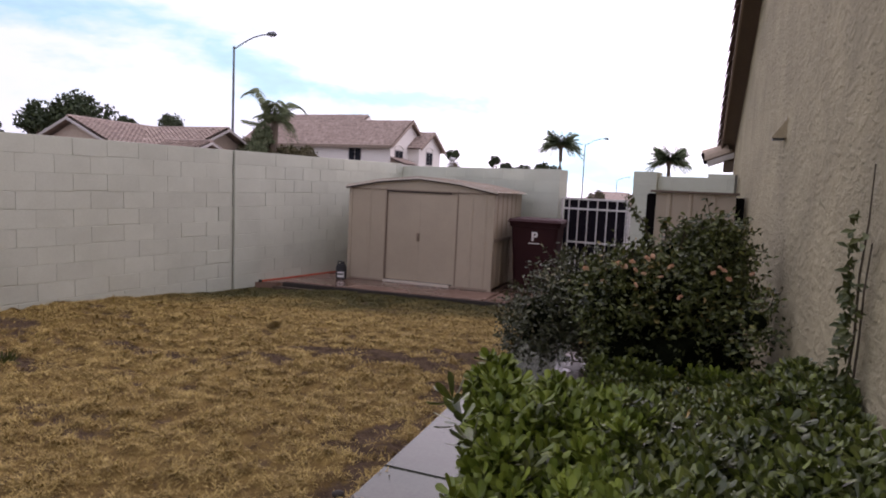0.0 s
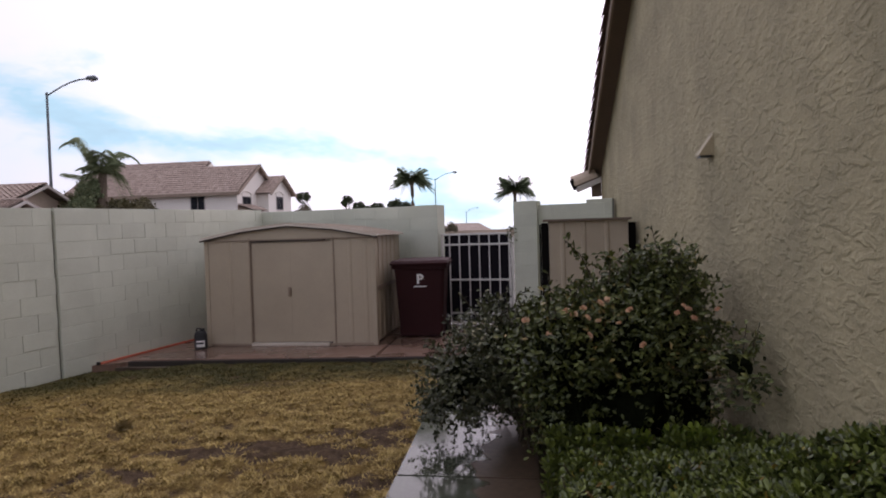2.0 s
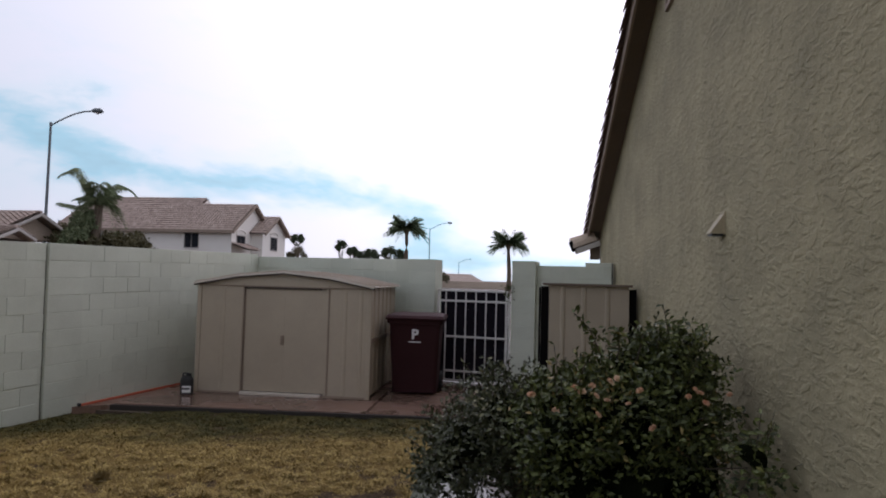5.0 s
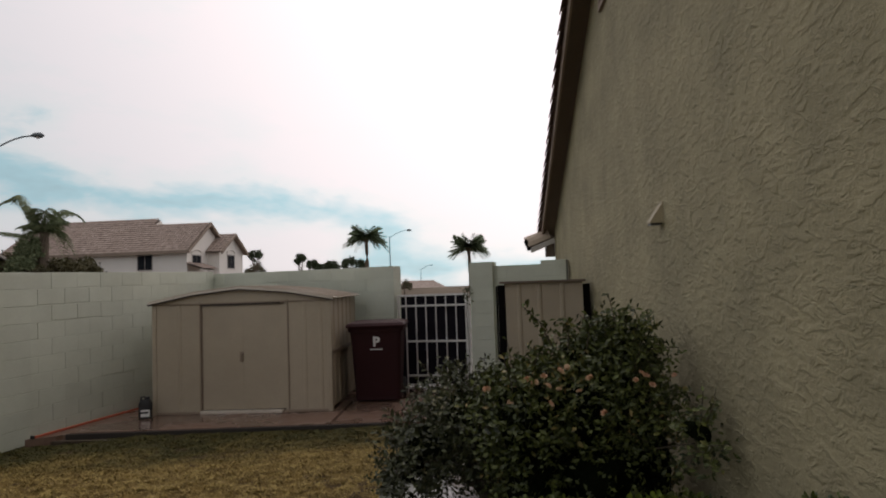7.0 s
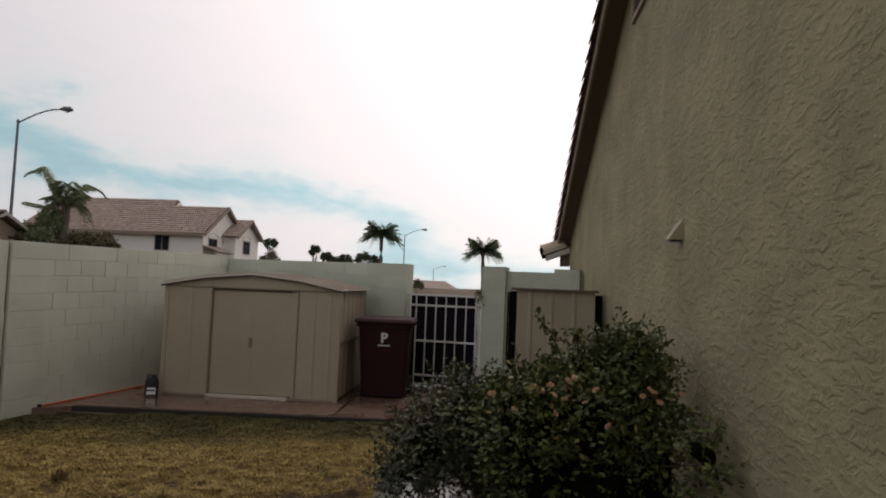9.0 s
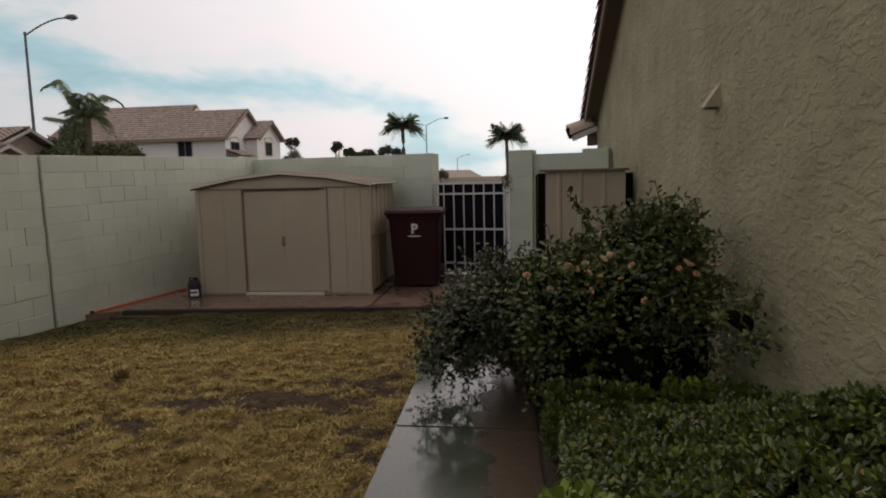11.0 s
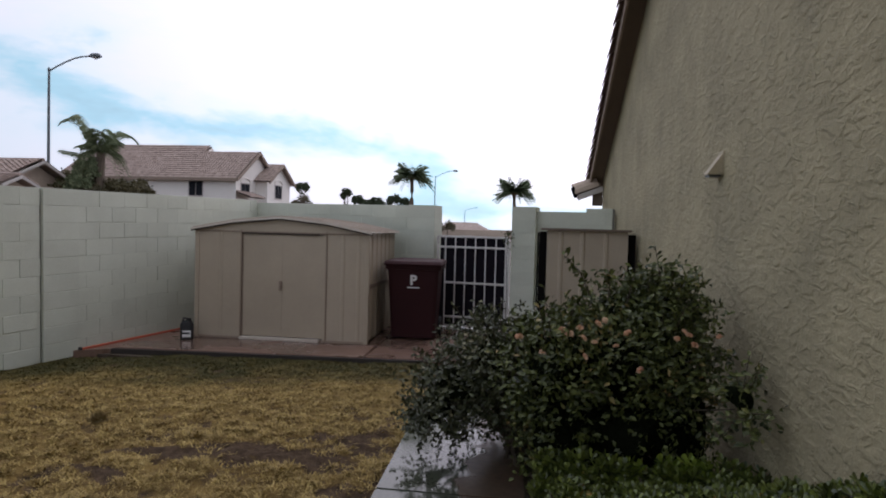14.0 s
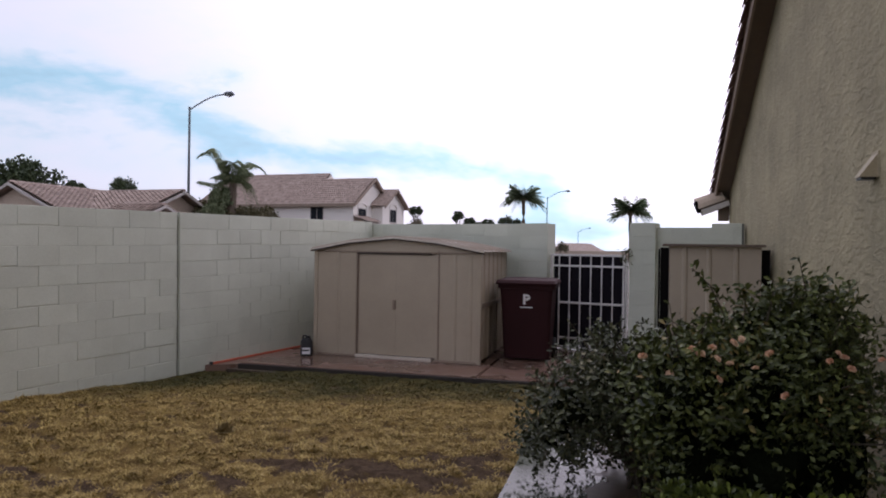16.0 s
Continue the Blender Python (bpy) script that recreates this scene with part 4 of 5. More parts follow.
def hedge_top(x, y):
    """The clipped top; it climbs towards the house wall at its near end."""
    rise = 0.46 * ease((x + 0.15) / 0.85) * ease((4.5 - y) / 1.4)
    near = 0.48 * ease((3.2 - y) / 0.95)
    return 0.42 + max(rise, near) + 0.06 * noise.noise((x * 3.1, y * 3.1, 4)) + 0.06 * noise.noise((x * 8, y * 8, 8)) - 0.04 * max(0, y - 3.9) / 0.5


HX0, HX1, HY0, HY1 = -0.45, 0.68, 1.5, 4.5


def hedge_left(y):
    return -0.325 - 0.15 * math.exp(-((y - 2.45) / 0.42) ** 2) + 0.06 * ease((1.95 - y) / 0.4) + 0.05 * noise.noise((y * 2, 0, 3))


hedge = thing("hedge", pose(0.1, 3.1, 0.0), "low clipped hedge of glossy green whorled leaves beside the path", "hedge")
r = np.random.default_rng(21)
verts, faces, young_v, young_f = [], [], [], []
hub = Vector((0.1, 3.1, 0))
for n in range(10500):
    top_side = r.random()
    y = HY0 + (HY1 - HY0) * r.random()
    x0 = hedge_left(y)
    if top_side < 0.70:
        x = x0 + (HX1 - x0) * r.random()
        p = Vector((x, y, hedge_top(x, y) - abs(r.normal(0, 0.055)) + 0.03))
        axis = Vector((r.normal(0, 0.32), r.normal(0, 0.32) - 0.1, 1))
    elif top_side < 0.92:
        z = 0.08 + (hedge_top(x0, y) - 0.08) * r.random()
        p = Vector((x0 - 0.03 + abs(r.normal(0, 0.03)), y, z))
        axis = Vector((-1, r.normal(0, 0.4), 0.65 + r.normal(0, 0.3)))
    else:
        p = Vector((HX0 + (HX1 - HX0) * r.random(), HY1 + r.normal(0, 0.05), 0.1 + 0.4 * r.random()))
        axis = Vector((r.normal(0, 0.4), 0.8, 0.6))
    fresh = noise.noise((p.x * 1.8, p.y * 1.8, 11)) + (0.32 if y < 2.9 else -0.3) + (0.14 if p.x < 0.05 else -0.12) > 0.34 and r.random() < 0.6 and p.x < 0.5
    big = 0.88 * (1.12 if fresh else 1.0)
    if fresh:
        p.z += 0.015
    rosette(*((young_v, young_f) if fresh else (verts, faces)), r, p - hub, axis, 8, 0.050 * big, 0.0205 * big)
soup("foliage", verts, faces, M["hedge_leaf"], hedge, "glossy dark green leaves", "stuff")
soup("young_growth", young_v, young_f, M["hedge_young"], hedge, "bright yellow-green young shoots", "stuff")
# yellowed and browned leaves among the green
old_v, old_f = [], []
for _ in range(420):
    y = 2.3 + 2.2 * r.random()
    x = hedge_left(y) + (HX1 - hedge_left(y)) * r.random()
    ax = (rand_dir(r) + Vector((0, -0.4, 0.5))).normalized()
    leaf_quads(old_v, old_f, Vector((x, y, hedge_top(x, y) + 0.02)) - hub, ax, ax.orthogonal().normalized(), 0.042, 0.021, 0.1, 0.2, 4)
soup("old_leaves", old_v, old_f, M["old_leaf"], hedge, "yellow and brown old leaves", "stuff")
# a loose shoot that hangs over the path, seen beside the first joint
verts, faces = [], []
for k, (x, y, z) in enumerate(((-0.35, 1.66, 1.06), (-0.34, 1.70, 1.00), (-0.32, 1.72, 0.94))):
    rosette(verts, faces, r, Vector((x, y, z)) - hub, Vector((-0.45, 0.2, 0.8)), 9, 0.075, 0.021)
soup("loose_shoot", verts, faces, M["hedge_leaf"], hedge)
bm = bmesh.new()
for j in range(13):
    y = HY0 + 0.08 + (HY1 - HY0 - 0.16) * j / 12
    for i in range(5):
        x = HX0 + 0.12 + (HX1 - HX0 - 0.2) * i / 4 + r.normal(0, 0.03)
        tube(bm, [(x - 0.1, y - 3.1, 0.0), (x - 0.1 + r.normal(0, 0.05), y - 3.1 + r.normal(0, 0.05), 0.25), (x - 0.1 + r.normal(0, 0.08), y - 3.1 + r.normal(0, 0.08), 0.46)], [0.012, 0.008, 0.004], 5)
tagged(part("stem_growth", bm, M["cane"], hedge, "brown woody stems"), kind="stuff")
# near-black blobs fill the hedge and stand for its inner shade
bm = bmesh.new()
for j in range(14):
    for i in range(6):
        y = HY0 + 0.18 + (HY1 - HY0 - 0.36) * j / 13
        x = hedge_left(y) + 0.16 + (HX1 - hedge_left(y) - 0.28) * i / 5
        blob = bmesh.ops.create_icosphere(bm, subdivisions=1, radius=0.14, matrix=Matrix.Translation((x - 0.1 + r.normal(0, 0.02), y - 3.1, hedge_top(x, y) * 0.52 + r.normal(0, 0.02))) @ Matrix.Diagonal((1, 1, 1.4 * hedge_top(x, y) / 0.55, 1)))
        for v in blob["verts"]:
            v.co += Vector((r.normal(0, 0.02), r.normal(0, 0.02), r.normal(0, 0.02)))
tagged(part("shade_core", bm, M["shade"], hedge, "near-black blobs standing for the shaded inside of the hedge"), kind="stuff")


def shrub(name, base, lobes, leaves, leaf_len, leaf_mat, label, category, seed, canes=16, spray=24, core=0.66, skirt=0.06, thin=0.0):
    """A loose shrub: arching canes, leaf sprays over uneven lobes, gaps between. Lobes: centre, radii, share."""
    r = np.random.default_rng(seed)
    ob = thing(name, pose(*base), label, category)
    b = Vector(base)
    verts, faces, bm = [], [], bmesh.new()
    inner = bmesh.new()
    for c, rad, share in lobes:
        c, rad = Vector(c), Vector(rad)
        for _ in range(int(canes * share) + 1):
            d = rand_dir(r, 0.5)
            tip = c + Vector((d.x * rad.x, d.y * rad.y, d.z * rad.z)) * r.uniform(0.8, 1.1)
            if tip.z < 0.12:
                tip.z = 0.12
            foot = Vector((b.x + r.normal(0, 0.1), b.y + r.normal(0, 0.1), 0.0))
            mid = foot.lerp(tip, 0.55) + Vector((0, 0, 0.22))
            tube(bm, [tuple(foot - b), tuple(foot.lerp(mid, 0.6) - b + Vector((0, 0, 0.05))), tuple(mid - b), tuple(tip - b)], [0.014, 0.011, 0.008, 0.003], 5)
        for _ in range(int(leaves * share / 7)):
            d = rand_dir(r, 0.15)
            shell = r.uniform(0.66, 1.06) * (1 + 0.34 * noise.noise((d.x * 2.4 + c.x * 3, d.y * 2.4 + c.y * 3, d.z * 2.4)))
            p = c + Vector((d.x * rad.x, d.y * rad.y, d.z * rad.z)) * shell
            if p.z < 0.06 or (p.z < skirt and r.random() < 0.85):
                continue
            # fewer leaves low down, so the near-black core shows there as shade
            if p.x > -0.45 and r.random() < thin * (1.0 if p.x < 0.05 else 1.7) * ease((0.86 - p.z) / 0.3):
                continue
            p.x = min(p.x, 0.665)
            stem = (d + rand_dir(r) * 0.8).normalized()
            for k in range(7):
                q = p + stem * (leaf_len * 0.55 * k) + rand_dir(r) * 0.01
                q.x = min(q.x, 0.685)
                ax = (stem * 0.3 + rand_dir(r) + Vector((0, 0, 0.1))).normalized()
                leaf_quads(verts, faces, q - b, ax, ax.orthogonal().normalized(), leaf_len * r.uniform(0.6, 1.15), leaf_len * 0.55, 0.14, 0.25, 2)
        # near-black blob in each lobe stands for the shade inside the shrub
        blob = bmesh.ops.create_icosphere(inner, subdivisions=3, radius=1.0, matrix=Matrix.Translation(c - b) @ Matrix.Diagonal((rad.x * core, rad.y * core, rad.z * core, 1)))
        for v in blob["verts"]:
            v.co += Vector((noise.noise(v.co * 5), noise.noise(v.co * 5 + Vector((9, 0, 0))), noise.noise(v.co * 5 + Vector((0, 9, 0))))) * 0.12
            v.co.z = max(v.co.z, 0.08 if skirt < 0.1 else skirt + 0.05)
    for _ in range(spray):
        c, rad, _s = lobes[r.integers(len(lobes))]
        d = rand_dir(r, 0.6)
        p = Vector(c) + Vector((d.x * rad[0], d.y * rad[1], d.z * rad[2])) * 0.95
        end = p + (d + Vector((0, 0, 0.25))).normalized() * r.uniform(0.08, 0.26)
        end.x = min(end.x, 0.65)
        tube(bm, [tuple(p - b), tuple(end - b)], [0.004, 0.002], 4)
        for k in range(9):
            ax = rand_dir(r)
            leaf_quads(verts, faces, p.lerp(end, k / 8) - b, ax, ax.orthogonal().normalized(), leaf_len, leaf_len * 0.55, 0.14, 0.25, 2)
    soup("foliage", verts, faces, leaf_mat, ob, "small leaves in loose sprays", "stuff")
    tagged(part("cane_growth", bm, M["cane"], ob, "thin brown canes"), kind="stuff")
    tagged(part("shade_core", inner, M["shade"], ob, "near-black blobs standing for the shaded inside of the shrub"), kind="stuff")
    return ob


rose_lobes = [((0.02, 5.2, 0.68), (0.48, 0.46, 0.54), 0.17), ((0.0, 5.1, 0.91), (0.36, 0.42, 0.24), 0.17), ((0.26, 5.1, 0.94), (0.25, 0.42, 0.30), 0.17), ((0.18, 5.2, 1.12), (0.23, 0.28, 0.20), 0.10),
              ((-0.34, 5.0, 0.86), (0.27, 0.38, 0.25), 0.13), ((0.53, 4.42, 0.84), (0.05, 0.12, 0.08), 0.012), ((0.02, 5.35, 0.36), (0.42, 0.30, 0.32), 0.05), ((-0.28, 5.32, 0.40), (0.22, 0.28, 0.36), 0.09), ((0.38, 5.25, 0.44), (0.19, 0.32, 0.44), 0.07),
              ((0.29, 5.1, 1.23), (0.15, 0.20, 0.18), 0.07), ((0.05, 4.95, 0.50), (0.40, 0.30, 0.30), 0.07), ((-0.30, 5.0, 0.52), (0.18, 0.30, 0.34), 0.06), ((0.34, 5.0, 0.52), (0.18, 0.30, 0.32), 0.05)]
roses = shrub("rose_bush", (0.0, 5.1, 0.0), rose_lobes, 21000, 0.041, M["rose_leaf"], "large dark rose bush with apricot blooms against the stucco wall", "bush", 5, 30, 110, 0.78, thin=0.25)

# long leafy shoots that stand out of the crown
r = np.random.default_rng(88)
for (x0, z0), (x1, z1) in (((-0.15, 1.28), (-0.31, 1.52)), ((-0.05, 1.25), (-0.06, 1.44)), ((0.06, 1.25), (0.08, 1.46)), ((0.26, 1.25), (0.30, 1.46)), ((0.33, 1.20), (0.60, 1.25)), ((-0.25, 1.05), (-0.42, 1.24)), ((0.15, 1.2), (0.18, 1.40)), ((-0.45, 0.95), (-0.62, 1.16)), ((0.45, 0.95), (0.66, 0.98)), ((0.30, 1.2), (0.36, 1.38)), ((-0.3, 1.05), (-0.22, 1.27))):
    stem, verts, faces = bmesh.new(), [], []
    p0, p1 = Vector((x0, -0.1, z0)), Vector((x1, -0.12, z1))
    bow = p0.lerp(p1, 0.5) + Vector((0.01, -0.02, 0.03))
    tube(stem, [tuple(p0), tuple(bow), tuple(p1)], [0.005, 0.004, 0.002], 5)
    shoot = part("shoot", stem, M["cane"], roses)
    for k in range(34):
        t = 0.1 + 0.9 * r.random()
        q = p0.lerp(bow, t * 2) if t < 0.5 else bow.lerp(p1, t * 2 - 1)
        ax = rand_dir(r, 0.1)
        leaf_quads(verts, faces, q + ax * 0.012, ax, ax.orthogonal().normalized(), r.uniform(0.03, 0.052), 0.026, 0.14, 0.25, 2)
    soup("foliage", verts, faces, M["rose_leaf"], shoot, "", "stuff")


def bloom(size, seed):
    r = np.random.default_rng(seed)
    verts, faces = [], []
    for k in range(16):
        a, lift = 2.4 * k, 0.25 + 0.75 * k / 16
        out = Vector((math.cos(a), math.sin(a), 0))
        d = (out * (1.15 - lift) + Vector((0, 0, 1)) * lift).normalized()
        leaf_quads(verts, faces, Vector((0, 0, 0)), d, Vector((-out.y, out.x, 0)), size * (1.1 - 0.5 * lift), size * 0.95 * (1.1 - 0.4 * lift), -0.25, -0.35, 3, 0.9)
    me = bpy.data.meshes.new("bloom")
    me.from_pydata(verts, [], faces)
    me.materials.append(M["petal"])
    return me


BLOOMS = [bloom(0.030, s) for s in range(3)]
r = np.random.default_rng(77)
spots = [(-0.10, 1.19), (-0.23, 1.14), (-0.21, 1.09), (-0.15, 1.07), (-0.20, 0.99), (-0.04, 1.06), (0.30, 1.15), (0.27, 1.11), (0.36, 1.08), (0.33, 1.13), (-0.32, 1.12), (-0.55, 1.05), (0.50, 1.12), (-0.14, 1.17), (-0.28, 1.10), (0.09, 0.94), (0.02, 1.13), (-0.42, 0.98)]
for x, z in spots:
    part("rose_bloom", BLOOMS[r.integers(3)], None, roses, "faded apricot rose bloom", at=pose(x, 4.62 - 5.1 + 0.5 * (x - 0.05) ** 2, z, 35 + r.normal(0, 15), r.normal(0, 20), r.uniform(0, 360)) @ Matrix.Scale(r.uniform(0.7, 1.1), 4))

grey_lobes = [((-0.70, 5.50, 0.80), (0.28, 0.42, 0.26), 0.30), ((-0.95, 5.45, 0.60), (0.27, 0.38, 0.22), 0.24), ((-0.58, 5.50, 0.64), (0.24, 0.40, 0.30), 0.22), ((-1.10, 5.55, 0.42), (0.19, 0.28, 0.16), 0.11), ((-0.66, 6.0, 0.5), (0.34, 0.4, 0.36), 0.18),
              ((-0.85, 5.95, 0.42), (0.28, 0.35, 0.26), 0.18), ((-0.72, 6.3, 0.45), (0.28, 0.35, 0.30), 0.14), ((-1.14, 5.75, 0.24), (0.19, 0.22, 0.13), 0.09)]
shrub("trailing_shrub", (-0.45, 5.75, 0.0), grey_lobes, 6600, 0.038, M["grey_leaf"], "straggling grey-green wet shrub spilling over the path", "bush", 9, 22, 120, 0.42, 0.15)

vine = thing("climbing_vine", pose(0.69, 2.93, 0.0), "thin climbing vine with small leaves on the stucco wall", "vine")
bm, verts, faces = bmesh.new(), [], []
r = np.random.default_rng(3)
for s in range(2):
    pts = [(-0.012, 0.05 * s - 0.05, 0.0)]
    for k in range(1, 10):
        pts.append((-0.012 - 0.01 * r.random(), 0.05 * s - 0.05 - 0.019 * k + r.normal(0, 0.012), 0.19 * k * (0.85 + 0.15 * s)))
    tube(bm, pts, [0.009 - 0.0007 * k for k in range(10)], 5)
    for k in range(240):
        i = int(2 + r.random() * 7)
        p = Vector(pts[i]).lerp(Vector(pts[i - 1]), r.random()) + Vector((-0.02 - 0.02 * r.random(), r.normal(0, 0.035), r.normal(0, 0.02)))
        ax = (rand_dir(r) + Vector((-0.5, 0, 0.1))).normalized()
        leaf_quads(verts, faces, p, ax, ax.orthogonal().normalized(), r.uniform(0.02, 0.045), 0.022, 0.14, 0.25, 2)
part("vine_stem", bm, M["cane"], vine)
soup("foliage", verts, faces, M["vine_leaf"], vine, "", "stuff")

# a wisp of creeper on the gate post
creeper = thing("gate_creeper", pose(-0.93, 11.17, 0.0), "small green creeper clinging to the white gate post", "vine")
bm, verts, faces = bmesh.new(), [], []
r = np.random.default_rng(14)
tube(bm, [(0.0, 0.02, 0.0), (0.02, 0.01, 0.7), (0.0, 0.0, 1.2), (0.03, 0.0, 1.58)], [0.006, 0.005, 0.004, 0.003], 5)
for k in range(70):
    q = Vector((r.normal(0.02, 0.035), r.normal(-0.02, 0.015), 1.62 - abs(r.normal(0, 0.13))))
    ax = rand_dir(r)
    leaf_quads(verts, faces, q, ax, ax.orthogonal().normalized(), r.uniform(0.025, 0.05), 0.026, 0.14, 0.25, 2)
part("vine_stem", bm, M["cane"], creeper)
soup("foliage", verts, faces, M["vine_leaf"], creeper, "", "stuff")

# fallen leaves on the soil between the path and the plants
M["litter"] = leaf_material("fallen_leaf", (0.035, 0.016, 0.011), (0.12, 0.06, 0.035), 0.6, (0.2, 0.12, 0.06))
verts, faces = [], []
r = np.random.default_rng(31)
for _ in range(900):
    y = 2.6 + 3.4 * r.random()
    x = path_left(y) + 0.93 + 0.05 + abs(r.normal(0, 0.10))
    ax = Vector((r.normal(), r.normal(), r.normal(0, 0.25))).normalized()
    leaf_quads(verts, faces, Vector((x, y, 0.045 + 0.01 * r.random())), ax, ax.cross(Vector((0, 0, 1))).normalized(), r.uniform(0.02, 0.045), 0.02, 0.2, 0.1, 2)
tagged(soup("leaf_litter", verts, faces, M["litter"], None, "reddish-brown fallen leaves on damp soil beside the path", "stuff"), category="leaves")


M["pale_weed"] = leaf_material("pale_weed_leaf", (0.17, 0.125, 0.055), (0.30, 0.235, 0.11), 0.7)


def weed(at, seed, size, label, leaf):
    """A low clump of thin leaves in the lawn."""
    r = np.random.default_rng(seed)
    ob = thing("weed_clump", at, label, "weed", "weeds in the lawn")
    verts, faces = [], []
    for _ in range(160):
        d = Vector((r.normal(), r.normal(), abs(r.normal(0, 0.8)) + 0.3)).normalized()
        leaf_quads(verts, faces, Vector((r.normal(0, size * 0.25), r.normal(0, size * 0.25), 0.0)), d, d.orthogonal().normalized(), size * r.uniform(0.5, 1.1), size * 0.09, 0.15, 0.3, 2)
    soup("foliage", verts, faces, M[leaf], ob, "", "stuff")
    return ob


weed(pose(-3.965, 5.92, 0.0), 61, 0.085, "grey-green weed clump growing in the dry lawn", "pale_weed")
weed(pose(-4.92, 3.65, 0.0), 62, 0.12, "dark green weed clump in a bare lawn patch", "vine_leaf")
pebble = bmesh.new()
bmesh.ops.create_icosphere(pebble, subdivisions=2, radius=0.028)
for v in pebble.verts:
    v.co = Vector((v.co.x * 1.3, v.co.y, v.co.z * 0.7)) * (1 + 0.25 * noise.noise(v.co * 60))
stone = part("stone", pebble, M["shade_and_stone"], None, "small dark stone lying beside the path edge", pose(-1.41, 2.97, 0.022), True)
tagged(stone, category="stone")


# ---- beyond the walls ----
def far_house(name, at, label):
    return thing(name, at, label, "house")


def window(parent, w, h, at, panes=2):
    win = part("window", boxes((0, 0.02, 0, w, 0.03, h)), M["frame"], parent, at=at)
    part("window_frame", boxes((-0.06, -0.03, -0.06, w + 0.06, 0.02, 0.0), (-0.06, -0.03, h, w + 0.06, 0.02, h + 0.06), (-0.06, -0.03, 0, 0.0, 0.02, h), (w, -0.03, 0, w + 0.06, 0.02, h)), M["frame"], win)
    for k in range(panes):
        part("pane", boxes((w * k / panes + 0.03, -0.01, 0.03, w * (k + 1) / panes - 0.03, 0.0, h - 0.03)), M["glass"], win, "dark window pane")
    return win


def tiled_slope(parent, a, c, ridge_c, ridge_a, pitch_rows=16, thick=0.10):
    """A roof slope with eave a-c and ridge ridge_a-ridge_c: rows of barrel tiles as long waves, a course step each."""
    a, c, rc, ra = map(Vector, (a, c, ridge_c, ridge_a))
    cols = max(4, int((c - a).length / 0.15))
    bm = bmesh.new()
    up = (c - a).cross(ra - a).normalized()
    if up.z < 0:
        up = -up
    rows = []
    for j in range(pitch_rows + 1):
        for lift in ((0.0, 0.05) if 0 < j < pitch_rows else (0.0,)):
            t = j / pitch_rows
            p, q = a.lerp(ra, t), c.lerp(rc, t)
            rows.append([bm.verts.new(p.lerp(q, i / cols) + up * (thick + (0.07 if i % 2 else 0.0) + lift)) for i in range(cols + 1)])
    for r0, r1 in zip(rows, rows[1:]):
        for i in range(cols):
            bm.faces.new((r0[i], r0[i + 1], r1[i + 1], r1[i]))
    lo = [bm.verts.new(v) for v in (a, c, rc, ra)]
    bm.faces.new(lo)
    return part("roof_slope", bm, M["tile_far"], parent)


# two-storey white house
big = far_house("two_storey_house", pose(0.42, 0, 0.0), "white stucco two-storey house with a pinkish clay tile roof")
X1, Y0, Y1, EZ, RZ = -26.1, 52.0, 59.8, 5.45, 7.85
YM = (Y0 + Y1) / 2
body = bmesh.new()
prism(body, [(Y0, 0), (Y1, 0), (Y1, EZ), (YM, RZ - 0.12), (Y0, EZ)], -42.0, X1, "x")
part("wall", body, M["white_wall"], big)
tiled_slope(big, (-42.5, Y0 - 0.5, EZ - 0.3), (X1 + 0.35, Y0 - 0.5, EZ - 0.3), (X1 + 0.35, YM, RZ), (-42.5, YM, RZ), 13)
tiled_slope(big, (X1 + 0.35, Y1 + 0.5, EZ - 0.3), (-42.5, Y1 + 0.5, EZ - 0.3), (-42.5, YM, RZ), (X1 + 0.35, YM, RZ), 13)
tiled_slope(big, (-42.5, Y0 + 2.2, EZ + 1.15), (-31.2, Y0 + 2.2, EZ + 1.15), (-31.2, YM + 1.6, RZ + 0.75), (-42.5, YM + 1.6, RZ + 0.75), 9)
part("upper_gable", prism(bmesh.new(), [(Y0 + 2.2, EZ + 1.1), (YM + 1.6, RZ + 0.72), (Y1 + 1.0, EZ + 1.1)], -31.6, -31.3, "x"), M["white_wall"], big)
part("eave_board", boxes((-42.5, Y0 - 0.56, EZ - 0.42, X1 + 0.35, Y0 - 0.5, EZ - 0.16)), M["fascia"], big, "brown eave board")
for s, y in ((1, Y0 - 0.5), (-1, Y1 + 0.5)):
    bm = bmesh.new()
    prism(bm, [(y, EZ - 0.45), (YM, RZ - 0.15), (YM, RZ + 0.14), (y, EZ - 0.16)], X1 + 0.33, X1 + 0.42, "x")
    part("barge_board", bm, M["fascia"], big, "brown barge board")
wing = part("wing", prism(bmesh.new(), [(55.8, 0), (61.1, 0), (61.1, 5.5), (58.45, 6.95), (55.8, 5.5)], X1, -25.0, "x"), M["white_wall"], big)
tiled_slope(wing, (X1 - 2.5, 55.4, 5.25), (-24.6, 55.4, 5.25), (-24.6, 58.45, 7.0), (X1 - 2.5, 58.45, 7.0), 8)
tiled_slope(wing, (-24.6, 61.5, 5.25), (X1 - 2.5, 61.5, 5.25), (X1 - 2.5, 58.45, 7.0), (-24.6, 58.45, 7.0), 8)
for y in (55.4, 61.5):
    part("barge_board", prism(bmesh.new(), [(y, 5.1), (58.45, 6.88), (58.45, 7.14), (y, 5.38)], -24.62, -24.52, "x"), M["fascia"], wing, "brown barge board")
window(big, 1.25, 1.25, pose(-30.32, Y0 - 0.03, 3.76))
window(big, 1.6, 0.8, pose(X1 + 0.03, 52.9, 4.15, 0, 0, 90))
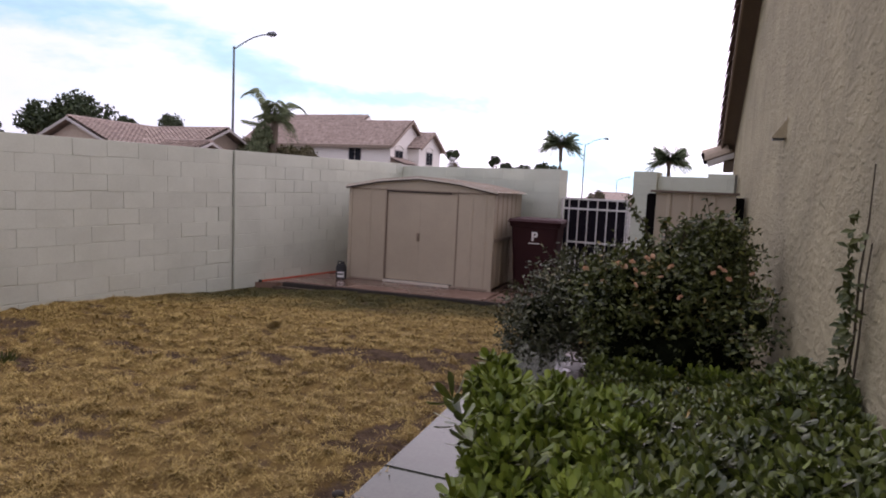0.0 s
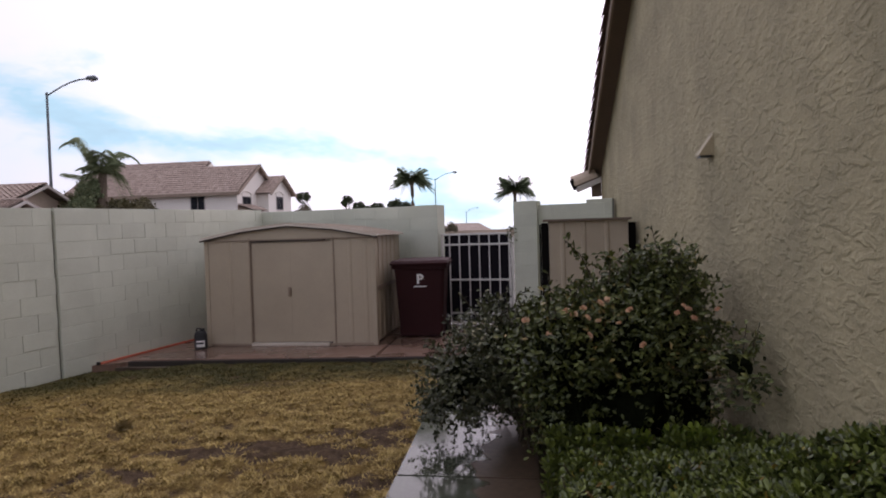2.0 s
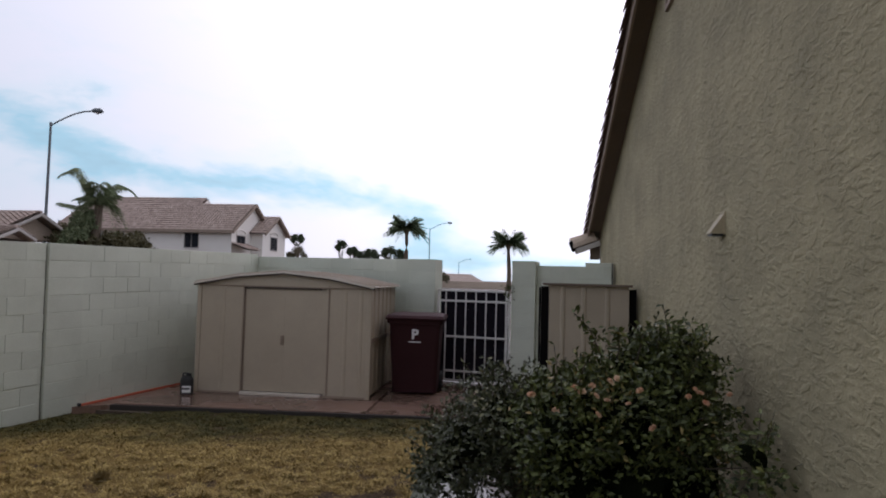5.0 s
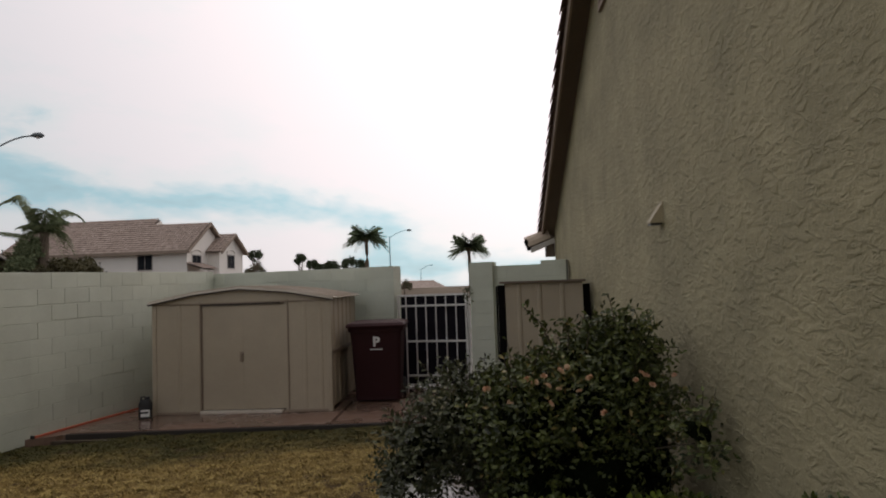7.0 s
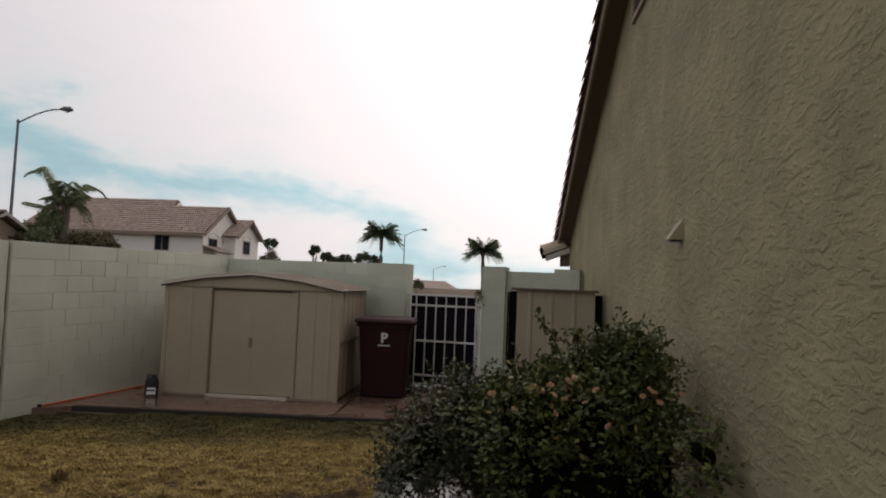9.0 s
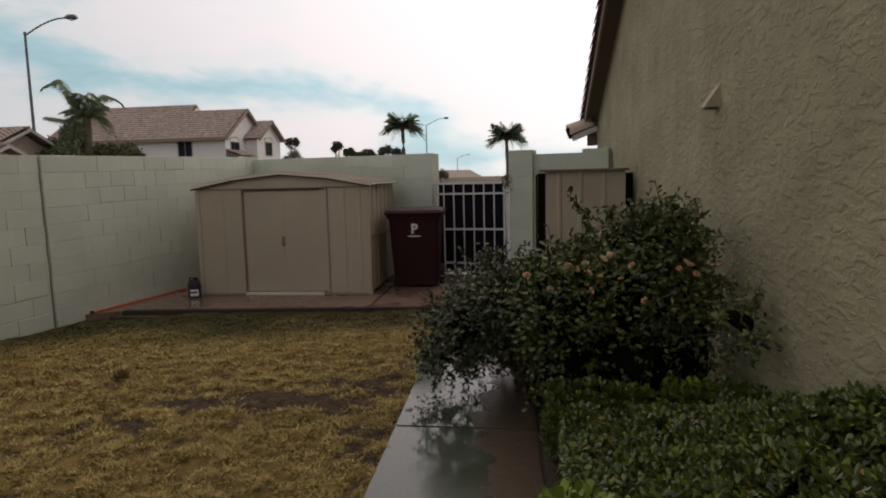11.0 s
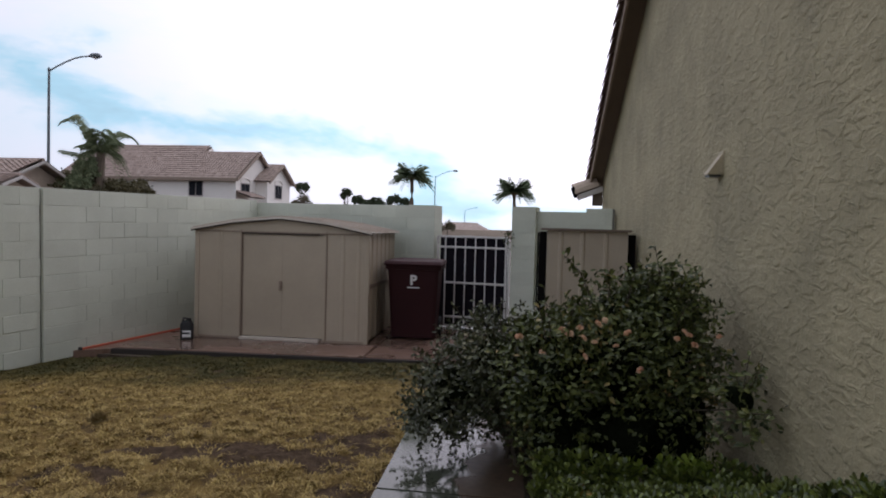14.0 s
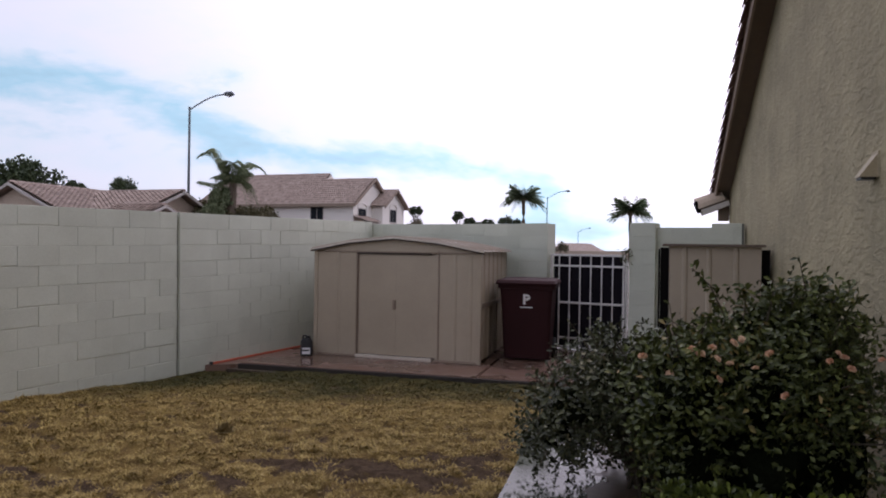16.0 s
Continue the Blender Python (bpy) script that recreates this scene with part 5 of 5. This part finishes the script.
window(big, 1.5, 1.2, pose(-24.97, 57.5, 3.9, 0, 0, 90))
for y, x, z in ((53.7, X1 + 0.04, 5.1), (58.25, -24.96, 5.25)):
    pts = [(x, y + 0.9 * math.cos(a), z + 0.35 * math.sin(a)) for a in (math.pi * k / 10 for k in range(11))]
    part("arch_moulding", tube(bmesh.new(), pts, 0.06, 6), M["white_wall"], big)
tiled_slope(big, (-24.6, 51.9, 3.65), (-24.6, 54.6, 3.65), (X1, 54.6, 4.15), (X1, 51.9, 4.15), 5)

# single-storey house with a long low roof
low = far_house("low_house", pose(0.55, 0, 0.02), "tan house with gabled wings and a clay tile roof")
RIDGE_A, RIDGE_B = 4.45, 4.36
part("wall", boxes((-35.2, 25.7, 0, -29.2, 33.0, 2.75)), M["tan_wall"], low)
part("wall", boxes((-29.2, 27.9, 0, -26.1, 32.6, 2.75)), M["tan_wall"], low)


def gabled_wing(axis, ridge, start, stop, top, half, slope=0.43, face=1):
    """A gabled roof along x or y, with a stucco gable and two barge boards at its seen end."""
    low_z = top - half * slope

    def at(u, v, z):
        return (u, ridge + v, z) if axis == "x" else (ridge + v, u, z)
    cross = "y" if axis == "y" else "x"
    end = start if face < 0 else stop
    wing = part("gable", prism(bmesh.new(), [(ridge - half + 0.4, low_z), (ridge + half - 0.4, low_z), (ridge, top - 0.14)], end - face * 0.42, end - face * 0.62, cross), M["tan_wall"], low)
    tiled_slope(wing, at(start, -half, low_z), at(stop, -half, low_z), at(stop, 0, top), at(start, 0, top), 13)
    tiled_slope(wing, at(stop, half, low_z), at(start, half, low_z), at(start, 0, top), at(stop, 0, top), 13)
    for s in (-1, 1):
        part("barge_board", prism(bmesh.new(), [(ridge + s * half, low_z - 0.08), (ridge, top - 0.07), (ridge, top + 0.07), (ridge + s * half, low_z + 0.06)], end, end + face * 0.08, cross), M["frame"], wing, "pale barge board")
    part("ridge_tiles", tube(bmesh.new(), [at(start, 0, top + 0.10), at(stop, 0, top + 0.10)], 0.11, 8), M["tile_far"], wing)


gabled_wing("y", -32.2, 25.1, 33.4, RIDGE_A, 3.4, 0.44, -1)
gabled_wing("x", 30.2, -32.0, -25.7, RIDGE_B, 2.9, 0.44, 1)
gabled_wing("x", 28.0, -28.0, -25.0, 3.45, 1.1, 0.40, 1)

hut = far_house("distant_house", pose(0, 0, 0), "distant tan house with a low hipped tile roof beyond the gate")
part("wall", boxes((-20.4, 130, 0, -11.2, 138, 1.35)), M["tan_wall"], hut)
bm = bmesh.new()
v = [bm.verts.new(p) for p in ((-21.3, 129.2, 1.2), (-10.4, 129.2, 1.2), (-10.4, 138.8, 1.2), (-21.3, 138.8, 1.2), (-18.6, 134, 2.85), (-13.0, 134, 2.8))]
for q in ((0, 1, 5, 4), (1, 2, 5), (2, 3, 4, 5), (3, 0, 4), (3, 2, 1, 0)):
    bm.faces.new([v[i] for i in q])
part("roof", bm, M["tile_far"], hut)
part("boundary_wall", boxes((-22, 122, 0, -4, 122.2, 1.3)), M["tan_wall"], hut)


# street lamps
def street_lamp(at, height, reach, label, r=0.075):
    ob = thing("street_lamp", at, label, "street lamp", "street lamps")
    part("pole", tube(bmesh.new(), [(0, 0, 0), (0, 0, height * 0.5), (0, 0, height)], [r, r * 0.8, r * 0.6], 10), M["metal"], ob)
    pts = [(reach * t, 0, height - 0.05 + 0.85 * math.sin(t * math.pi / 2) * reach / 2.2) for t in (0, 0.2, 0.4, 0.6, 0.8, 1.0)]
    part("arm", tube(bmesh.new(), pts, r * 0.42, 8), M["metal"], ob)
    end = pts[-1]
    head = bmesh.new()
    tube(head, [(end[0] - 0.05, 0, end[2]), (end[0] + 0.12, 0, end[2] + 0.03), (end[0] + 0.45, 0, end[2] + 0.02), (end[0] + 0.62, 0, end[2] - 0.02)], [0.05, 0.13, 0.15, 0.05], 10)
    lamp = part("lamp_head", head, M["metal"], ob)
    part("lens", tube(bmesh.new(), [(end[0] + 0.30, 0, end[2] - 0.16), (end[0] + 0.30, 0, end[2] - 0.08)], [0.06, 0.12], 10), M["white"], lamp, "pale glass lens")
    part("cap", tube(bmesh.new(), [(0, 0, height), (0, 0, height + 0.14)], [r * 0.9, r * 0.5], 8), M["metal"], ob)
    return ob


street_lamp(pose(-26.65, 32.3, 0, 0, 0, 8), 9.5, 2.2, "tall grey steel street lamp with a curved arm", 0.10)
street_lamp(pose(-14.27, 86.4, 0), 8.35, 2.4, "distant slim street lamp with a curved arm", 0.09)
street_lamp(pose(-21.92, 190.0, 0), 6.6, 3.0, "far slim street lamp with a curved arm", 0.12)


# palms and trees
def frond(verts, faces, r, foot, out, length, lift, sag, leaflet, count, width=0.05):
    """One arched frond: a rib of leaflets hanging to both sides."""
    side = out.cross(Vector((0, 0, 1))).normalized()
    prev = None
    for k in range(count):
        t = (k + 1) / count
        p = foot + out * (length * t) + Vector((0, 0, lift * t - sag * t * t))
        if prev is not None:
            n = len(verts)
            w = side * 0.02 * (1.3 - t)
            verts.extend((tuple(prev - w), tuple(prev + w), tuple(p + w), tuple(p - w)))
            faces.append((n, n + 1, n + 2, n + 3))
        prev = p
        reach = leaflet * (0.55 + 0.9 * math.sin(math.pi * min(1, t * 0.9 + 0.08)) * 0.75) * r.uniform(0.8, 1.1)
        for s in (-1, 1):
            d = (side * s + out * 0.7 + Vector((0, 0, -0.35 - 0.3 * t))).normalized() * reach
            cross = out.normalized() * width
            n = len(verts)
            verts.extend((tuple(p - cross * 0.5), tuple(p + cross * 0.5), tuple(p + d * 0.6 + Vector((0, 0, 0.03)) + cross * 0.35), tuple(p + d)))
            faces.append((n, n + 1, n + 2, n + 3))


def palm(at, height, radius, seed, label, fronds=34, lift=(0.2, 1.2), sag=(0.5, 1.2), trunk=0.2, leaf="palm_leaf", leaflet=0.34, width=0.05, base=True):
    r = np.random.default_rng(seed)
    ob = thing("palm_tree", at, label, "palm", "palms")
    bend = [(0.08 * math.sin(k * 0.7 + seed), 0.05 * math.cos(k + seed), height * k / 8) for k in range(9)]
    part("trunk", tube(bmesh.new(), bend, [trunk * (1.25 - 0.45 * k / 8) for k in range(9)], 10), M["bark"], ob)
    if base:
      part("crown_base", tube(bmesh.new(), [(bend[-1][0], bend[-1][1], height - 0.7), (bend[-1][0], bend[-1][1], height - 0.2), (bend[-1][0], bend[-1][1], height + 0.2)], [trunk, trunk * 1.7, trunk * 0.7], 9), M["bark"], ob)
    verts, faces = [], []
    for k in range(fronds):
        a = 2.399 * k + r.uniform(-0.2, 0.2)
        u = k / fronds
        foot = Vector((bend[-1][0], bend[-1][1], height))
        length = radius * r.uniform(0.85, 1.08)
        frond(verts, faces, r, foot, Vector((math.cos(a), math.sin(a), 0)), length * (1 - 0.35 * u), radius * (lift[0] + (lift[1] - lift[0]) * u), radius * r.uniform(*sag) * (1 - 0.45 * u), leaflet * radius / 2.4, 15, width * radius / 2)
    soup("crown", verts, faces, M[leaf], ob, "feathery arching fronds", "stuff")
    return ob


M["palm_leaf"] = leaf_material("palm_leaf", (0.08, 0.11, 0.065), (0.21, 0.255, 0.14), 0.5)
M["queen_leaf"] = leaf_material("pale_palm_leaf", (0.09, 0.115, 0.06), (0.24, 0.27, 0.15), 0.5, (0.32, 0.32, 0.18))
for key in ("palm_leaf", "queen_leaf"):
    dull = M[key].node_tree.nodes["Principled BSDF"]
    dull.inputs["Roughness"].default_value, dull.inputs["Specular IOR Level"].default_value = 0.85, 0.08
M["tree_leaf"] = leaf_material("tree_leaf", (0.018, 0.03, 0.014), (0.07, 0.095, 0.035), 0.55)
M["dry_leaf"] = leaf_material("dull_shrub_leaf", (0.05, 0.045, 0.02), (0.13, 0.11, 0.05), 0.6)
feather = palm(pose(-23.0, 31.5, 0), 5.05, 1.25, 2, "drooping feather palm rising behind the block wall", 26, (0.5, 1.6), (0.9, 2.0), 0.26, "queen_leaf", 1.1, 0.07, False)
# its longest fronds, each with its own arch: way, length, rise and fall
r = np.random.default_rng(12)
for way, length, lift, sag in (((-0.8, -0.6), 1.75, 5.0, 3.7), ((-0.7, -0.7), 1.3, 4.6, 2.9), ((0.8, 0.6), 1.7, 3.7, 3.1), ((0.6, 0.8), 1.3, 3.4, 2.4), ((-0.8, -0.55), 1.8, 0.45, 0.15), ((0.3, -0.95), 0.8, 3.0, 2.0), ((-0.2, 0.98), 0.6, 3.2, 2.0),
                              ((0.1, 0.99), 0.35, 1.9, 0.6), ((-0.5, 0.5), 0.5, 2.3, 1.2), ((0.5, -0.5), 0.5, 2.2, 1.2), ((0.8, 0.6), 0.8, 2.5, 1.9), ((-0.8, -0.6), 0.8, 2.9, 1.6), ((-0.3, -0.9), 0.4, 2.0, 0.8)):
    verts, faces = [], []
    frond(verts, faces, r, Vector((0, 0, 5.05 if lift > 1 else 4.75)), Vector((*way, 0)), length, lift, sag, 0.62, 30, 0.032)
    soup("frond", verts, faces, M["queen_leaf"], feather, "", "stuff")
palm(pose(-17.5, 86.4, 0), 8.45, 3.1, 4, "tall date palm with a spreading crown", 76, (-0.10, 0.80), (0.30, 0.55), 0.28, "palm_leaf", 0.42, 0.17)
palm(pose(-3.55, 86.4, 0), 6.65, 2.85, 6, "tall date palm with a dense round crown", 84, (-0.08, 0.85), (0.30, 0.55), 0.28, "palm_leaf", 0.48, 0.18)


def tree(name, at, height, radius, seed, label, leaf="tree_leaf", count=900, size=0.16, squash=0.8, group=""):
    """A tapered trunk with limbs and a crown of many small leaf clumps with gaps."""
    r = np.random.default_rng(seed)
    ob = thing(name, at, label, "tree" if name.endswith("tree") else "bush", group)
    bm, verts, faces = bmesh.new(), [], []
    tube(bm, [(0, 0, 0), (0.03, 0, height * 0.4), (0, 0.04, height * 0.75)], [radius * 0.07 + 0.03, radius * 0.05 + 0.02, 0.02], 7)
    clumps = []
    for k in range(16):
        d = rand_dir(r, 0.35)
        end = Vector((d.x * radius * 0.75, d.y * radius * 0.75, height - radius * squash + d.z * radius * squash * 0.75))
        tube(bm, [(0, 0, height * 0.45), tuple(end * 0.6 + Vector((0, 0, height * 0.18))), tuple(end)], [radius * 0.03 + 0.01, radius * 0.02 + 0.008, 0.006], 5)
        clumps.append((end, radius * r.uniform(0.28, 0.5)))
    for _ in range(count):
        c, cr = clumps[r.integers(len(clumps))]
        d = rand_dir(r)
        p = c + d * cr * r.uniform(0.5, 1.0)
        ax = rand_dir(r)
        leaf_quads(verts, faces, p, ax, ax.orthogonal().normalized(), size * r.uniform(0.7, 1.3), size * 0.6, 0.15, 0.2, 2)
    part("trunk", bm, M["bark"], ob)
    soup("crown", verts, faces, M[leaf], ob, "uneven clumps of small leaves", "stuff")
    return ob


for n, (x, y, h, rad, name, leaf, label) in enumerate((
        (-40.6, 33.4, 7.0, 2.2, "shade_tree", "tree_leaf", "dark rounded tree behind the low house"), (-43.4, 32.3, 6.3, 1.5, "shade_tree", "tree_leaf", "dark tree behind the low house roof"), (-46.8, 30.0, 5.6, 1.5, "shade_tree", "tree_leaf", "dark low tree beyond the block wall"),
        (-34.8, 35.9, 6.0, 1.2, "shade_tree", "tree_leaf", "spiky dark tree behind the low house"), (-38.0, 34.6, 5.6, 0.7, "shade_tree", "tree_leaf", "thin dark tree above the low roof"),
        (-22.3, 31.6, 3.5, 1.0, "shrub", "dry_leaf", "dull olive shrub beneath the feather palm"), (-21.3, 31.9, 3.7, 0.9, "shrub", "dry_leaf", "dull brown-green shrub beside the feather palm"), (-23.5, 31.3, 4.7, 0.65, "shrub", "queen_leaf", "dense green growth round the palm trunk"), (-23.7, 31.2, 3.9, 0.9, "shrub", "queen_leaf", "dull green shrub below the feather palm"),
        (-25.0, 32.0, 4.0, 1.1, "shrub", "dry_leaf", "dull brown-green shrub behind the wall"), (-20.5, 32.2, 2.8, 0.7, "shrub", "dry_leaf", "small dry shrub behind the wall"))):
    tree(name, pose(x, y, 0), h, rad, 40 + n, label, leaf, 2600, 0.27 if rad > 1.2 else 0.16, group="trees beyond the wall")
for n, (x, y, h, rad, label) in enumerate(((-34.2, 90, 7.4, 1.0, "small distant round-headed tree on a thin trunk"), (-27.7, 90, 6.7, 0.85, "small distant palm-like tree beyond the wall"), (-26.0, 90, 5.8, 0.8, "small distant round-headed tree beyond the rear wall"),
                                            (-24.4, 90, 5.3, 1.2, "low distant tree beyond the rear wall"), (-23.2, 90, 5.5, 1.1, "low distant tree beyond the rear wall"), (-20.6, 90, 5.9, 1.2, "low distant tree beyond the rear wall"), (-19.0, 90, 5.5, 0.9, "low distant tree beyond the rear wall"),
                                            (-36.0, 95, 5.8, 1.6, "pale low distant tree beyond the rear wall"), (-16.9, 118, 2.7, 1.5, "low distant tree before the far house"))):
    tree("distant_tree", pose(x, y, 0), h, rad, 70 + n, label, "dry_leaf" if "pale" in label or "far house" in label else "tree_leaf", 700, 0.3, group="trees beyond the wall")
